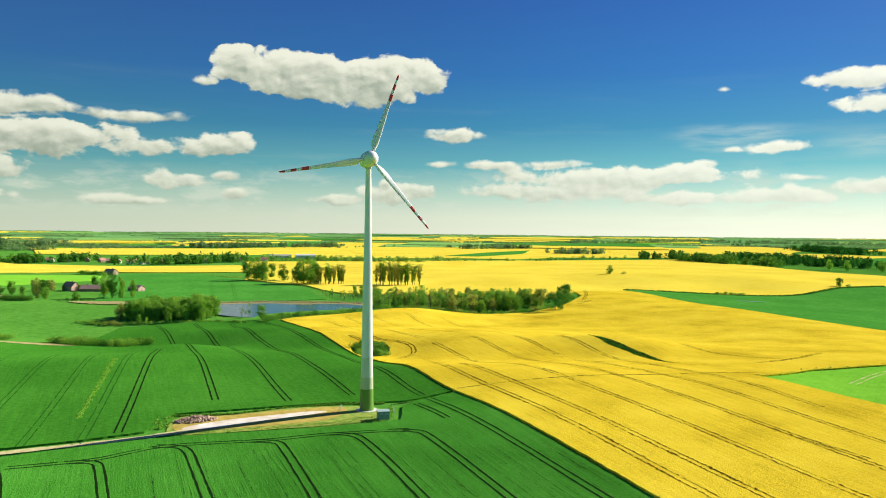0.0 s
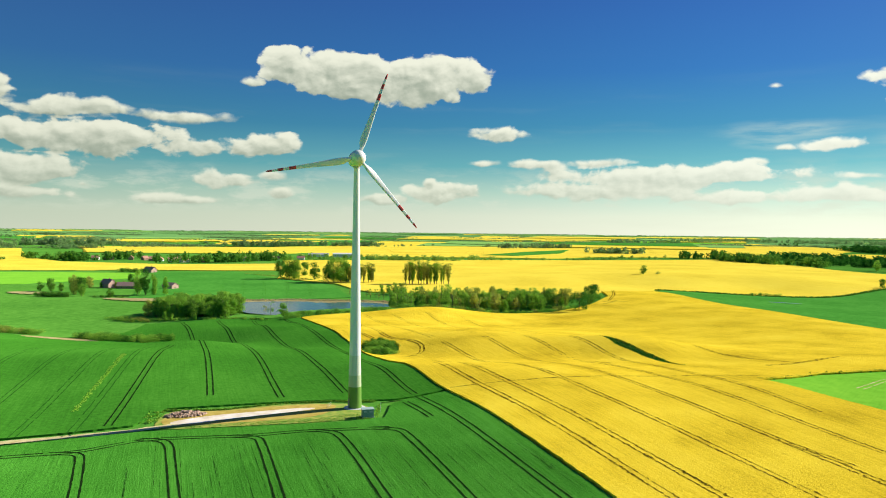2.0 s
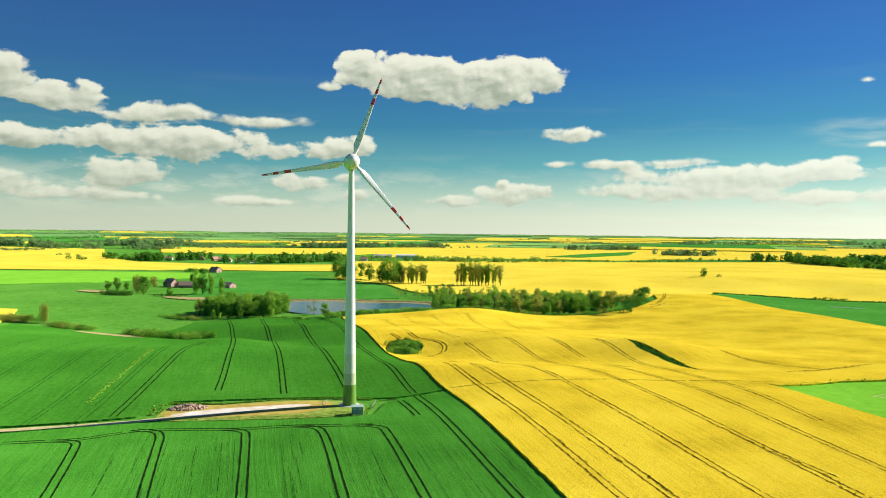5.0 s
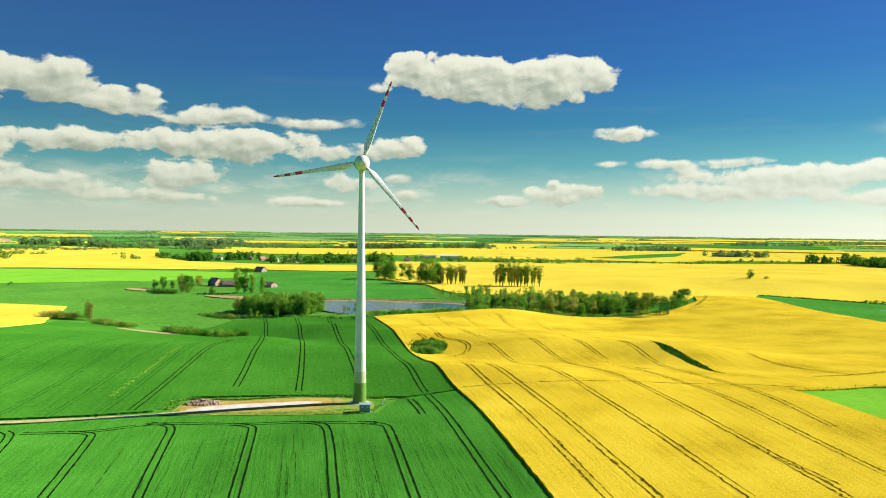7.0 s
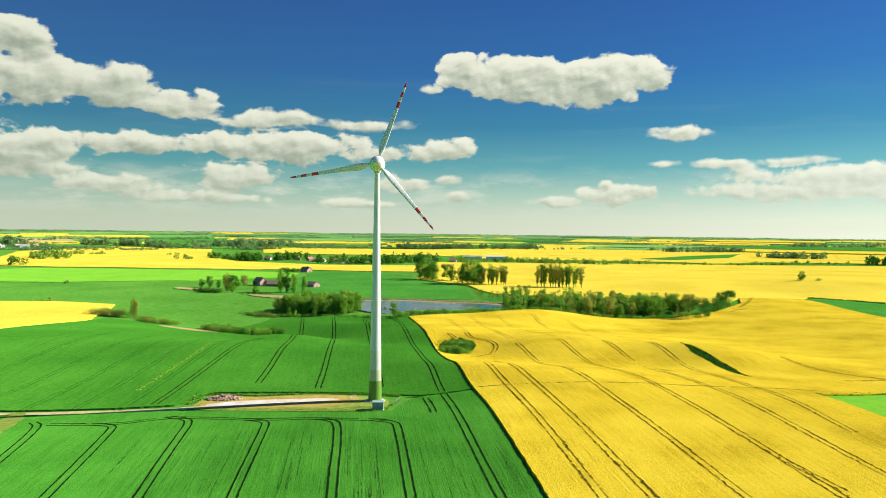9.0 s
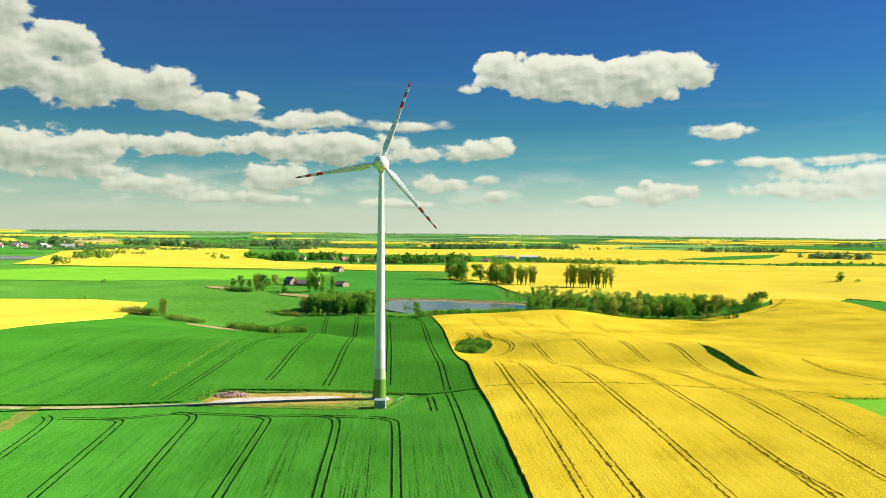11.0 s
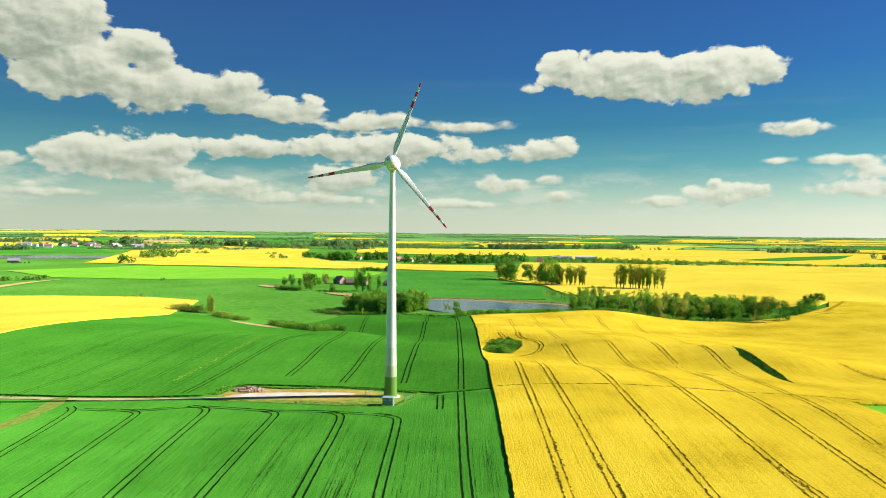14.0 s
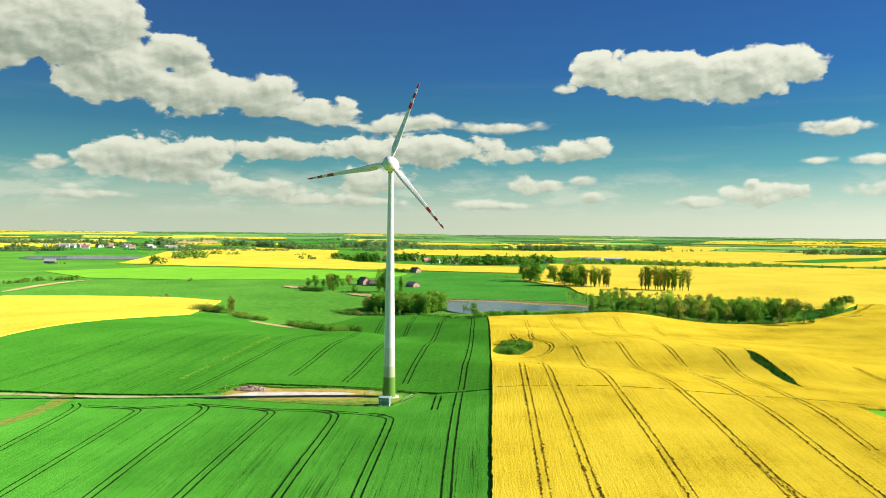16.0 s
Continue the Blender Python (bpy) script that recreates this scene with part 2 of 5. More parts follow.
def lathe(bm, profile, sides=32, cap=True):
    """A turned body from (radius, z) pairs, bottom up."""
    rings = [[bm.verts.new((r * math.cos(2 * math.pi * i / sides), r * math.sin(2 * math.pi * i / sides), z)) for i in range(sides)] for r, z in profile]
    for low, high in zip(rings, rings[1:]):
        for i in range(sides):
            bm.faces.new((low[i], low[(i + 1) % sides], high[(i + 1) % sides], high[i]))
    if cap:
        bm.faces.new(rings[-1])
        bm.faces.new(rings[0][::-1])


def inside(p, poly):
    hit, n = False, len(poly)
    for i in range(n):
        (x0, y0), (x1, y1) = poly[i], poly[i - 1]
        if (y0 > p[1]) != (y1 > p[1]) and p[0] < (x1 - x0) * (p[1] - y0) / (y1 - y0) + x0:
            hit = not hit
    return hit


def inside_many(pts, poly):
    hit = np.zeros(len(pts), bool)
    for i in range(len(poly)):
        (x0, y0), (x1, y1) = poly[i], poly[i - 1]
        if y0 != y1:
            hit ^= ((y0 > pts[:, 1]) != (y1 > pts[:, 1])) & (pts[:, 0] < (x1 - x0) * (pts[:, 1] - y0) / (y1 - y0) + x0)
    return hit


def resampled(line, step, closed=False):
    pts = [Vector(p[:2]) for p in line]
    if closed:
        pts.append(pts[0])
    out = []
    for a, b in zip(pts, pts[1:]):
        n = max(1, round((b - a).length / step))
        out += [a.lerp(b, i / n) for i in range(n)]
    if not closed:
        out.append(pts[-1])
    return out


def rounded(line, times=2, closed=False):
    """Chaikin's rounding of a plan line."""
    pts = [Vector(p[:2]) for p in line]
    for _ in range(times):
        out = [] if closed else [pts[0]]
        pairs = list(zip(pts, pts[1:] + pts[:1] if closed else pts[1:]))
        for a, b in pairs:
            out += [a.lerp(b, 0.25), a.lerp(b, 0.75)]
        if not closed:
            out.append(pts[-1])
        pts = out
    return pts


def field(name, outline, material, crop, step, label, category="field", holes=(), wander=0.25, kind="structure"):
    """A crop that stands on the land: its top follows the soil, its edge is a wall of stalks."""
    rnd = random.Random(name + label)
    loops = [resampled(l, min(step * 0.7, 1.2) if step < 10 else step * 0.7, True) for l in (outline, *holes)]
    for l in loops:
        for v in l:
            v += Vector((rnd.uniform(-1, 1), rnd.uniform(-1, 1))) * wander
    pts, edges = [], []
    for l in loops:
        n = len(pts)
        pts += l
        edges += [(n + i, n + (i + 1) % len(l)) for i in range(len(l))]
    xs, ys = [p.x for p in loops[0]], [p.y for p in loops[0]]
    gx, gy = np.meshgrid(np.arange(min(xs), max(xs), step), np.arange(min(ys), max(ys), step))
    gx[1::2] += step * 0.5
    grid = np.stack([gx.ravel(), gy.ravel()], 1)
    pts += [Vector(p) for p in grid[inside_many(grid, loops[0])]]
    out, _, tris, *_ = geometry.delaunay_2d_cdt(pts, edges, [], 0, 0.01)
    flat = np.array([(p.x, p.y) for p in out])
    mid = flat[np.array(tris)].mean(1)
    good = inside_many(mid, loops[0])
    for l in loops[1:]:
        good &= ~inside_many(mid, l)
    keep = [t for t, g in zip(tris, good) if g]
    verts = [(p.x, p.y, land(p.x, p.y) + crop) for p in out]
    used = {}
    for t in keep:
        for a, b in zip(t, t[1:] + t[:1]):
            used[(a, b)] = True
    walls = []
    for a, b in used:
        if (b, a) not in used:
            (x0, y0, z0), (x1, y1, z1) = verts[a], verts[b]
            i = len(verts)
            verts += [(x1, y1, z1), (x0, y0, z0), (x0, y0, z0 - crop - 0.3), (x1, y1, z1 - crop - 0.3)]
            walls.append((i, i + 1, i + 2, i + 3))
    ob = mesh_object(name, verts, [tuple(t) for t in keep] + walls, material, True)
    return tagged(ob, label, category, kind=kind)


def ribbon(bm, line, width, lift, rnd=None, gaps=0.0, rough=0.0):
    """A flat strip along a plan line, lifted over the land."""
    last = None
    for i, p in enumerate(line):
        a, b = line[max(0, i - 1)], line[min(len(line) - 1, i + 1)]
        d = (b - a).normalized()
        s = Vector((-d.y, d.x))
        w = width / 2 * (1 + (rnd.uniform(-rough, rough) if rnd else 0))
        if rnd and rough:
            p = p + s * rnd.uniform(-rough, rough) * width * 0.5
        q = [bm.verts.new((v.x, v.y, land(v.x, v.y) + lift)) for v in (p + s * w, p - s * w)]
        if last and not (gaps and rnd.random() < gaps):
            bm.faces.new((last[0], last[1], q[1], q[0]))
        last = q


def beside(line, off):
    out = []
    for i, p in enumerate(line):
        a, b = line[max(0, i - 1)], line[min(len(line) - 1, i + 1)]
        d = (b - a).normalized()
        out.append(p + Vector((-d.y, d.x)) * off)
    return out


# ---- materials ----
def material(name):
    m = bpy.data.materials.new(name)
    m.use_nodes = True
    n = Nodes(m.node_tree)
    m.node_tree.nodes.clear()
    return m, n


def finish(m, n, colour, rough=0.8, bump=None, strength=0.3, distance=0.1, metal=0.0, spec=0.3, diffuse=0.0):
    s = n.add("ShaderNodeBsdfPrincipled", {"Base Color": colour, "Roughness": rough, "Diffuse Roughness": diffuse, "Metallic": metal, "Specular IOR Level": spec})
    if bump is not None:
        b = n.add("ShaderNodeBump", {"Strength": strength, "Distance": distance, "Height": bump})
        m.node_tree.links.new(b.outputs[0], s.inputs["Normal"])
    n.add("ShaderNodeOutputMaterial", [s.outputs[0]])
    return m


def place(n):
    return n.add("ShaderNodeNewGeometry").outputs["Position"]


def turned(n, at, degrees, scale):
    spun = n.add("ShaderNodeMapping", {"Vector": at, "Rotation": (0, 0, radians(degrees))}).outputs[0]
    return n.vec("MULTIPLY", spun, scale)


def crop_material(name, dark, mid, light, degrees, fine=2.2, relief=0.4, streaks=0.5, back=1.0, wide=0.035):
    """Standing crop: fine plants, streaks along the drill rows and wide patches."""
    m, n = material(name)
    at = place(n)
    plants = n.noise(at, fine, 5.0, 0.7)
    rows = n.noise(turned(n, at, degrees, (1.0, 0.025, 0.2)), 1.7, 4.0, 0.7)
    patch = n.noise(at, wide, 4.0, 0.5)
    mix = n.math("ADD", n.math("MULTIPLY", plants, 0.45), n.math("ADD", n.math("MULTIPLY", rows, streaks * 0.6), n.math("MULTIPLY", patch, 0.35)))
    total = 0.5 * (0.45 + streaks * 0.6 + 0.35)
    colour = n.ramp(mix, [(total - 0.16, dark), (total, mid), (total + 0.16, light)])
    return finish(m, n, colour, 0.85, n.math("ADD", plants, n.math("MULTIPLY", rows, 0.6)), relief, 0.5, spec=0.0, diffuse=back)


def plain_material(name, a, b, scale, rough=0.7, relief=0.2, distance=0.05, metal=0.0, spec=0.3, detail=5.0, vary=0.0):
    m, n = material(name)
    at = n.add("ShaderNodeTexCoord").outputs["Object"]
    v = n.noise(at, scale, detail, 0.6)
    colour = n.ramp(v, [(0.3, a), (0.7, b)])
    if vary:
        r = n.add("ShaderNodeObjectInfo").outputs["Random"]
        colour = n.mix(1.0, colour, n.ramp(r, [(0.0, 1 - vary), (1.0, 1 + vary)]), "MULTIPLY")
    return finish(m, n, colour, rough, v, relief, distance, metal, spec)


WHEAT = crop_material("young wheat", (0.034, 0.17, 0.014), (0.076, 0.315, 0.027), (0.122, 0.42, 0.044), -20, 2.4, 0.45, 0.45, 0.8)
WHEAT_NORTH = crop_material("young wheat north", (0.033, 0.160, 0.013), (0.061, 0.252, 0.020), (0.100, 0.340, 0.032), -20, 0.8, 0.10, 0.5, 0.8, 0.02)
BARLEY = crop_material("bright barley", (0.16, 0.46, 0.03), (0.22, 0.56, 0.04), (0.28, 0.62, 0.05), 40, 0.3, 0.2, 0.5, 0.3)
FAR_GREEN = crop_material("far green crop", (0.045, 0.21, 0.025), (0.075, 0.30, 0.035), (0.115, 0.38, 0.05), -30, 0.2, 0.2, 0.5, 0.3, 0.014)
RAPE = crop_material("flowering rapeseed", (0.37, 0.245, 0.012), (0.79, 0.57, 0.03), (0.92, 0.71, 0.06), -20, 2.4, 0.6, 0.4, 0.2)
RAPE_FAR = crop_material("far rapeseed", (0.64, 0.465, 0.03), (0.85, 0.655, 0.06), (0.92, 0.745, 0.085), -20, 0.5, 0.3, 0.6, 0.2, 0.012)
MEADOW = crop_material("meadow", (0.054, 0.205, 0.021), (0.108, 0.32, 0.036), (0.175, 0.42, 0.057), 10, 0.25, 0.3, 0.4, 0.5, 0.012)
# Two far crops with distance haze put into their paler, duller colours.
HAZE_BARLEY = crop_material("pale barley", (0.20, 0.42, 0.08), (0.26, 0.50, 0.11), (0.32, 0.56, 0.14), 50, 0.2, 0.2, 0.5, 0.3)
HAZE_GREEN = crop_material("pale meadow", (0.12, 0.31, 0.07), (0.17, 0.38, 0.10), (0.23, 0.45, 0.13), 20, 0.2, 0.2, 0.5, 0.3)
PLOUGHED = crop_material("bare field", (0.36, 0.28, 0.10), (0.47, 0.385, 0.15), (0.56, 0.48, 0.21), 35, 0.4, 0.3, 0.5)
# Soil colour darkened by the shade of crop gaps, for flat strips.
SHADED_SOIL = plain_material("dark soil", (0.006, 0.018, 0.004), (0.018, 0.040, 0.009), 0.9, 0.95, 0.5, 0.1, spec=0.0)
FAINT = plain_material("pressed wheat", (0.02, 0.10, 0.010), (0.035, 0.16, 0.016), 0.9, 0.95, 0.4, 0.1, spec=0.0)
LANE_PALE = plain_material("pressed rapeseed", (0.20, 0.15, 0.012), (0.42, 0.30, 0.02), 0.8, 0.95, 0.5, 0.1, spec=0.0)
# Trodden brown, with the shade between the plants painted in as near-black.
LANE_SHADE = plain_material("trodden rapeseed", (0.015, 0.018, 0.004), (0.17, 0.12, 0.012), 1.2, 0.95, 0.5, 0.1, spec=0.0)
OCHRE = plain_material("ochre grit", (0.36, 0.26, 0.05), (0.52, 0.41, 0.10), 0.4, 0.95, 0.5, 0.1, spec=0.0, detail=8.0)
SAND = plain_material("sandy track", (0.46, 0.385, 0.14), (0.68, 0.60, 0.30), 0.5, 0.9, 0.4, 0.1, spec=0.1)
GRAVEL = plain_material("pale gravel", (0.56, 0.45, 0.28), (0.84, 0.78, 0.66), 0.22, 0.95, 0.5, 0.1, detail=9.0)
VERGE = plain_material("weedy verge", (0.10, 0.26, 0.015), (0.38, 0.38, 0.05), 0.5, 0.9, 0.6, 0.2, detail=8.0)
WATER_M, n = material("lake water")
finish(WATER_M, n, (0.03, 0.05, 0.06, 1), 0.12, n.noise(place(n), 0.6, 4.0), 0.15, 0.1, spec=0.5)


# ---- ground: one sheet out to the horizon ----
def ground():
    radii, r = [], 0.0
    while r < 4720:
        radii.append(r)
        r += 6.0 if r < 560 else 6.0 + (r - 560) * 0.06
    radii.append(4720)
    sides = 288
    verts = [(20, 60, land(20, 60) - 0.1)]
    for r in radii[1:]:
        for i in range(sides):
            a = 2 * math.pi * i / sides
            x, y = 20 + r * math.cos(a), 60 + r * math.sin(a)
            verts.append((x, y, land(x, y) - 0.1))
    faces = [(0, 1 + i, 1 + (i + 1) % sides) for i in range(sides)]
    for k in range(len(radii) - 2):
        p, q = 1 + k * sides, 1 + (k + 1) * sides
        faces += [(p + i, q + i, q + (i + 1) % sides, p + (i + 1) % sides) for i in range(sides)]
    return tagged(mesh_object("ground", verts, faces, MEADOW, True), "gently rolling green farmland reaching to the horizon", "ground", kind="structure")


ground()

EDGE = [(168, -350), (134, -262), (93, -155), (60, -70.5), (47.7, -37), (27.9, 18.6), (10, 68), (-2, 100), (-20.2, 150), (-39, 200), (-57.6, 250), (-68, 276)]
field("wheat_field", [(-330, -120), (-118, -45.2), (-97, -40.2), (-84, -36.6), (-69, -31.5), (-52, -25.6), (-33, -22.5), (-4, -19.5), (10, -15), (10.5, 4), (14, 10.9), (27.6, 19.8)] + [(x - 0.5, y) for x, y in EDGE[4::-1]] + [(-330, -350)], WHEAT, 0.45, 6.0, "young green wheat field with dark wheel tracks")
field("wheat_field", [(-430, -146), (-119, -38.6), (-97, -33.4), (-84, -29.8), (-70, -25.2), (-57, -19.5), (-54, -2), (-24, 6.5), (-8, 11.2), (11, 12.2), (26.7, 21.4)] + [(x - 0.5, y) for x, y in EDGE[6:]] + [(-110, 284), (-141, 284), (-172, 276), (-168, 232), (-180, 205), (-205, 196), (-225, 205), (-262, 214), (-254, 192), (-247, 170), (-238, 135), (-230, 95), (-226, 55), (-219, 20), (-260, -25), (-440, -120)], WHEAT_NORTH, 0.45, 6.0, "young green wheat field on a low hill")
STRIP = [(100.5, 132.5), (106, 121), (113, 104), (118, 92), (120.5, 69), (115.5, 85), (109.5, 101), (103.5, 113.5)]
PATCH = [(133, 31), (146, 37), (160, 45), (194, 50), (262, 66), (310, 20), (262, -62), (152, -8), (142, 10)]
RING = [tuple(v) for v in rounded([(-13.5, 135), (-9, 120), (-2, 116), (4, 124), (6, 138), (2, 150), (-6, 157), (-13, 150)], 2, True)]
field("rapeseed_field", EDGE + [(-48, 292), (-5, 315), (20, 328), (40, 336), (85, 346), (110, 352), (136, 372), (152, 392), (172, 430), (178, 480), (228, 480), (258, 317), (286, 198), (330, 100), (345, 0), (380, -150), (380, -350)], RAPE, 0.95, 6.0, "yellow rapeseed field in full flower", holes=[STRIP, PATCH, RING], wander=0.2)
field("barley_field", PATCH, BARLEY, 0.4, 6.0, "bright green cereal patch beside the rapeseed", wander=0.0)
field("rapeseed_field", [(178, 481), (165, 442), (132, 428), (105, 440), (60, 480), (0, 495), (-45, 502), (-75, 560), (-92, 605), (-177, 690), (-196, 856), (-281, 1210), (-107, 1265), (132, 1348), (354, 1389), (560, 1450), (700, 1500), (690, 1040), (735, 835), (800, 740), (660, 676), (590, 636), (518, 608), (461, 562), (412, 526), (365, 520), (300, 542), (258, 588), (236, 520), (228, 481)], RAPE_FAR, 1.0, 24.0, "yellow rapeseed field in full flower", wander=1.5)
field("barley_field", [(262, 580), (300, 536), (365, 514), (412, 520), (461, 556), (518, 602), (590, 630), (660, 670), (800, 720), (940, 600), (720, 250), (330, 105), (288, 198), (260, 317), (230, 480)], FAR_GREEN, 0.5, 24.0, "green cereal field in a shallow valley", wander=1.0)
field("barley_field", [(-760, 690), (-598, 722), (-387, 762), (-365, 747), (-345, 661), (-411, 549), (-531, 479), (-658, 449), (-830, 520)], BARLEY, 0.5, 24.0, "bright green cereal field", wander=1.0)
field("rapeseed_field", [(-917, 735), (-735, 716), (-596, 745), (-403, 830), (-271, 842), (-200, 860), (-260, 1060), (-430, 1000), (-620, 1040), (-800, 1250), (-1049, 1667), (-1381, 1676), (-1322, 1262)], RAPE_FAR, 1.0, 40.0, "yellow rapeseed field in full flower", wander=2.0)
field("wheat_field", [(-364, 789), (-266, 825), (-180, 690), (-95, 590), (-54, 445), (-147, 396), (-240, 404), (-300, 600)], FAR_GREEN, 0.5, 20.0, "green wheat field above the lake", wander=1.0)
field("rapeseed_field", [(-505, 235), (-449, 270), (-370, 296), (-316, 292), (-290, 250), (-272, 214), (-255, 190), (-248, 170), (-239, 135), (-231, 95), (-227, 55), (-220, 20), (-262, -20), (-420, 20), (-560, 110)], RAPE_FAR, 1.0, 14.0, "yellow rapeseed field in full flower", wander=0.8)


# ---- lake ----
def pool(name, outline, z, label):
    pts = rounded(outline, 2, True)
    return tagged(mesh_object(name, [(p.x, p.y, z) for p in pts], [tuple(range(len(pts)))], WATER_M), label, "lake", kind="structure")


pool("water", [(300, 430), (318, 424), (334, 412), (333, 409), (316, 420), (299, 427)], land(316, 420) + 0.7, "narrow strip of standing water in the green valley")
pool("water", [(-124, 322), (-152, 385), (-107, 402), (-66, 398), (-30, 398), (-8, 376), (-6, 334), (-30, 316), (-56, 306), (-78, 297), (-104, 304)], -8.4, "still grey-blue pond between trees and fields")


# ---- wheel tracks ----
def lanes(name, lines, gauge, width, lift, mat, label, gaps=0.0, rough=0.2, step=2.0):
    rnd = random.Random(len(name) + len(lines))
    top = tagged(new(name), label, "wheel tracks", kind="structure")
    for line in lines:
        mid = resampled(rounded(line, 2), step)
        for off in (-gauge / 2, gauge / 2):
            bm = bmesh.new()
            ribbon(bm, beside(mid, off), width, lift, rnd, gaps, rough)
            part("wheel_track", bm, mat, top)


SOUTH = [[(-84, -45), (-79, -48), (-65.5, -75), (-32, -150)], [(-67, -43.6), (-60, -43.2), (-57, -47.5), (-38.3, -92), (-14, -155)], [(-50, -32.6), (-43.5, -33.5), (-40.3, -38), (-36, -49), (-20.5, -87.5), (6, -152)], [(-27, -31), (-20.5, -32), (-18, -37.5), (-2.3, -83), (22, -150)], [(-9, -27.2), (-3.5, -27.6), (0.8, -32), (17.3, -79), (42, -145)], [(8, -25.9), (14.5, -27), (17, -31.5), (33, -75.6), (57, -140)], [(76, -135), (50.5, -71.6), (40.9, -46.8), (26.5, -8), (18.2, 14.5)]]


def onward(line, reach):
    """The line drawn on beyond its southern end."""
    a, b = (line[1], line[0]) if line[0][1] < line[-1][1] else (line[-2], line[-1])
    k = reach / math.hypot(b[0] - a[0], b[1] - a[1])
    end = (b[0] + (b[0] - a[0]) * k, b[1] + (b[1] - a[1]) * k)
    return [end] + line if line[0][1] < line[-1][1] else line + [end]


SOUTH = [onward(line, 150) for line in SOUTH]
lanes("wheel_tracks", SOUTH, 1.95, 0.38, 0.52, SHADED_SOIL, "dark tractor wheel tracks through the young wheat", rough=0.25)
lanes("wheel_tracks", [[(12, -25.5), (3, -26.3), (-10, -27.2), (-22.9, -30.9), (-36, -31.5), (-47.9, -32.5), (-54.5, -37.2), (-60, -42), (-69, -44.2), (-78, -46.2)]], 1.8, 0.42, 0.52, SHADED_SOIL, "dark headland wheel tracks through the young wheat", gaps=0.03, rough=0.4)


def tram(at, lean, bow, south, north):
    """A tramline between two northings: nearly straight, all parallel to the field's edge."""
    return [(at + lean * y + bow * ((y - 100) / 100) ** 2, y) for y in np.linspace(south, north, 12)]


NORTH = [tram(24.08, -0.366, -0.68, 18, 272), tram(3.02, -0.370, -0.5, 22, 272), tram(-18.45, -0.365, -1.57, 13, 276), tram(-39.7, -0.361, -2.65, 14, 276), tram(-67.94, -0.24, -0.18, -20, 112)]
lanes("wheel_tracks", NORTH, 1.85, 0.40, 0.52, SHADED_SOIL, "dark tractor wheel tracks over the green hill", rough=0.25)
lanes("wheel_tracks", [tram(-76.5, -0.24, 0, -28, 100), tram(-90.5, -0.24, 0, -30, 105), tram(-106, -0.24, 0, -35, 105), tram(-124, -0.24, 0, -42, 105), tram(-146, -0.24, 0, -48, 105)], 1.8, 0.36, 0.50, FAINT, "faint tractor wheel tracks over the green hill", gaps=0.04, rough=0.4)
GOLD = [tram(45.87, -0.353, 0.14, -280, 66), tram(55.28, -0.355, 0.53, -280, 92), tram(75.23, -0.362, 0.36, -280, 136), tram(96.5, -0.362, 0.15, -280, 140), tram(114.58, -0.341, 0.67, -250, 142), tram(128.48, -0.299, 0.05, -10, 140)]


def ragged_lanes(lines, gauge, label, thick, seed, size=1.0):
    """Broken wheel tracks in tall rapeseed: a thin trodden line with flat ragged patches that paint the shade between
    the leaning plants.
    """
    rnd = random.Random(seed)
    top = tagged(new("wheel_tracks"), label, "wheel tracks", kind="structure")
    for line in lines:
        mid = resampled(rounded(line, 2), 0.55)
        for off in (-gauge / 2, gauge / 2):
            phase, bm = rnd.uniform(0, 500), bmesh.new()
            path = beside(mid, off)
            ribbon(bm, path[::2], 0.26 * size, 0.985, rnd, 0.10, 0.6)
            part("trodden_line", bm, LANE_PALE, top)
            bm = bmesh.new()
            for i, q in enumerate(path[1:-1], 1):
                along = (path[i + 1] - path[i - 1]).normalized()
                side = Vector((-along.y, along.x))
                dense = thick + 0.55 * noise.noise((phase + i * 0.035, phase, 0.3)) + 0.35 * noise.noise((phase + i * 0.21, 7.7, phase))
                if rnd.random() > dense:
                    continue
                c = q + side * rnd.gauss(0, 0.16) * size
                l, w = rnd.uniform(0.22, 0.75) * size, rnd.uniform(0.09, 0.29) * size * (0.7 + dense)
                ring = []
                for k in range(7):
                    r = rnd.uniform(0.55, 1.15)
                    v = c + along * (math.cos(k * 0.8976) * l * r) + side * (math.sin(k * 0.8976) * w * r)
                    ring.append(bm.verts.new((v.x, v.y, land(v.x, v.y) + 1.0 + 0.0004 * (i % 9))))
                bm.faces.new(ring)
            part("trodden_hole", bm, LANE_SHADE, top)


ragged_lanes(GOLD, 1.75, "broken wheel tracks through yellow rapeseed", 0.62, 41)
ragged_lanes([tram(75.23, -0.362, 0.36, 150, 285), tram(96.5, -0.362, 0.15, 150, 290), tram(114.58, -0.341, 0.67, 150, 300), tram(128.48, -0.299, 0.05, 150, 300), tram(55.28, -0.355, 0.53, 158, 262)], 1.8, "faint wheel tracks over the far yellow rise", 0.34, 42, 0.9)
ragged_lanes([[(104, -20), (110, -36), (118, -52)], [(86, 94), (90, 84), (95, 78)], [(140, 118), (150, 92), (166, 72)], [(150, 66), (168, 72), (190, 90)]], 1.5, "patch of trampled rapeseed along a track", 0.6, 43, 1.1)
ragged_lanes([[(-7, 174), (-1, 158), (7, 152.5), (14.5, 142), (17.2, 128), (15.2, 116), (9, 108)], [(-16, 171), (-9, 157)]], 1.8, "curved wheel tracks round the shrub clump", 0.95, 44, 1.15)
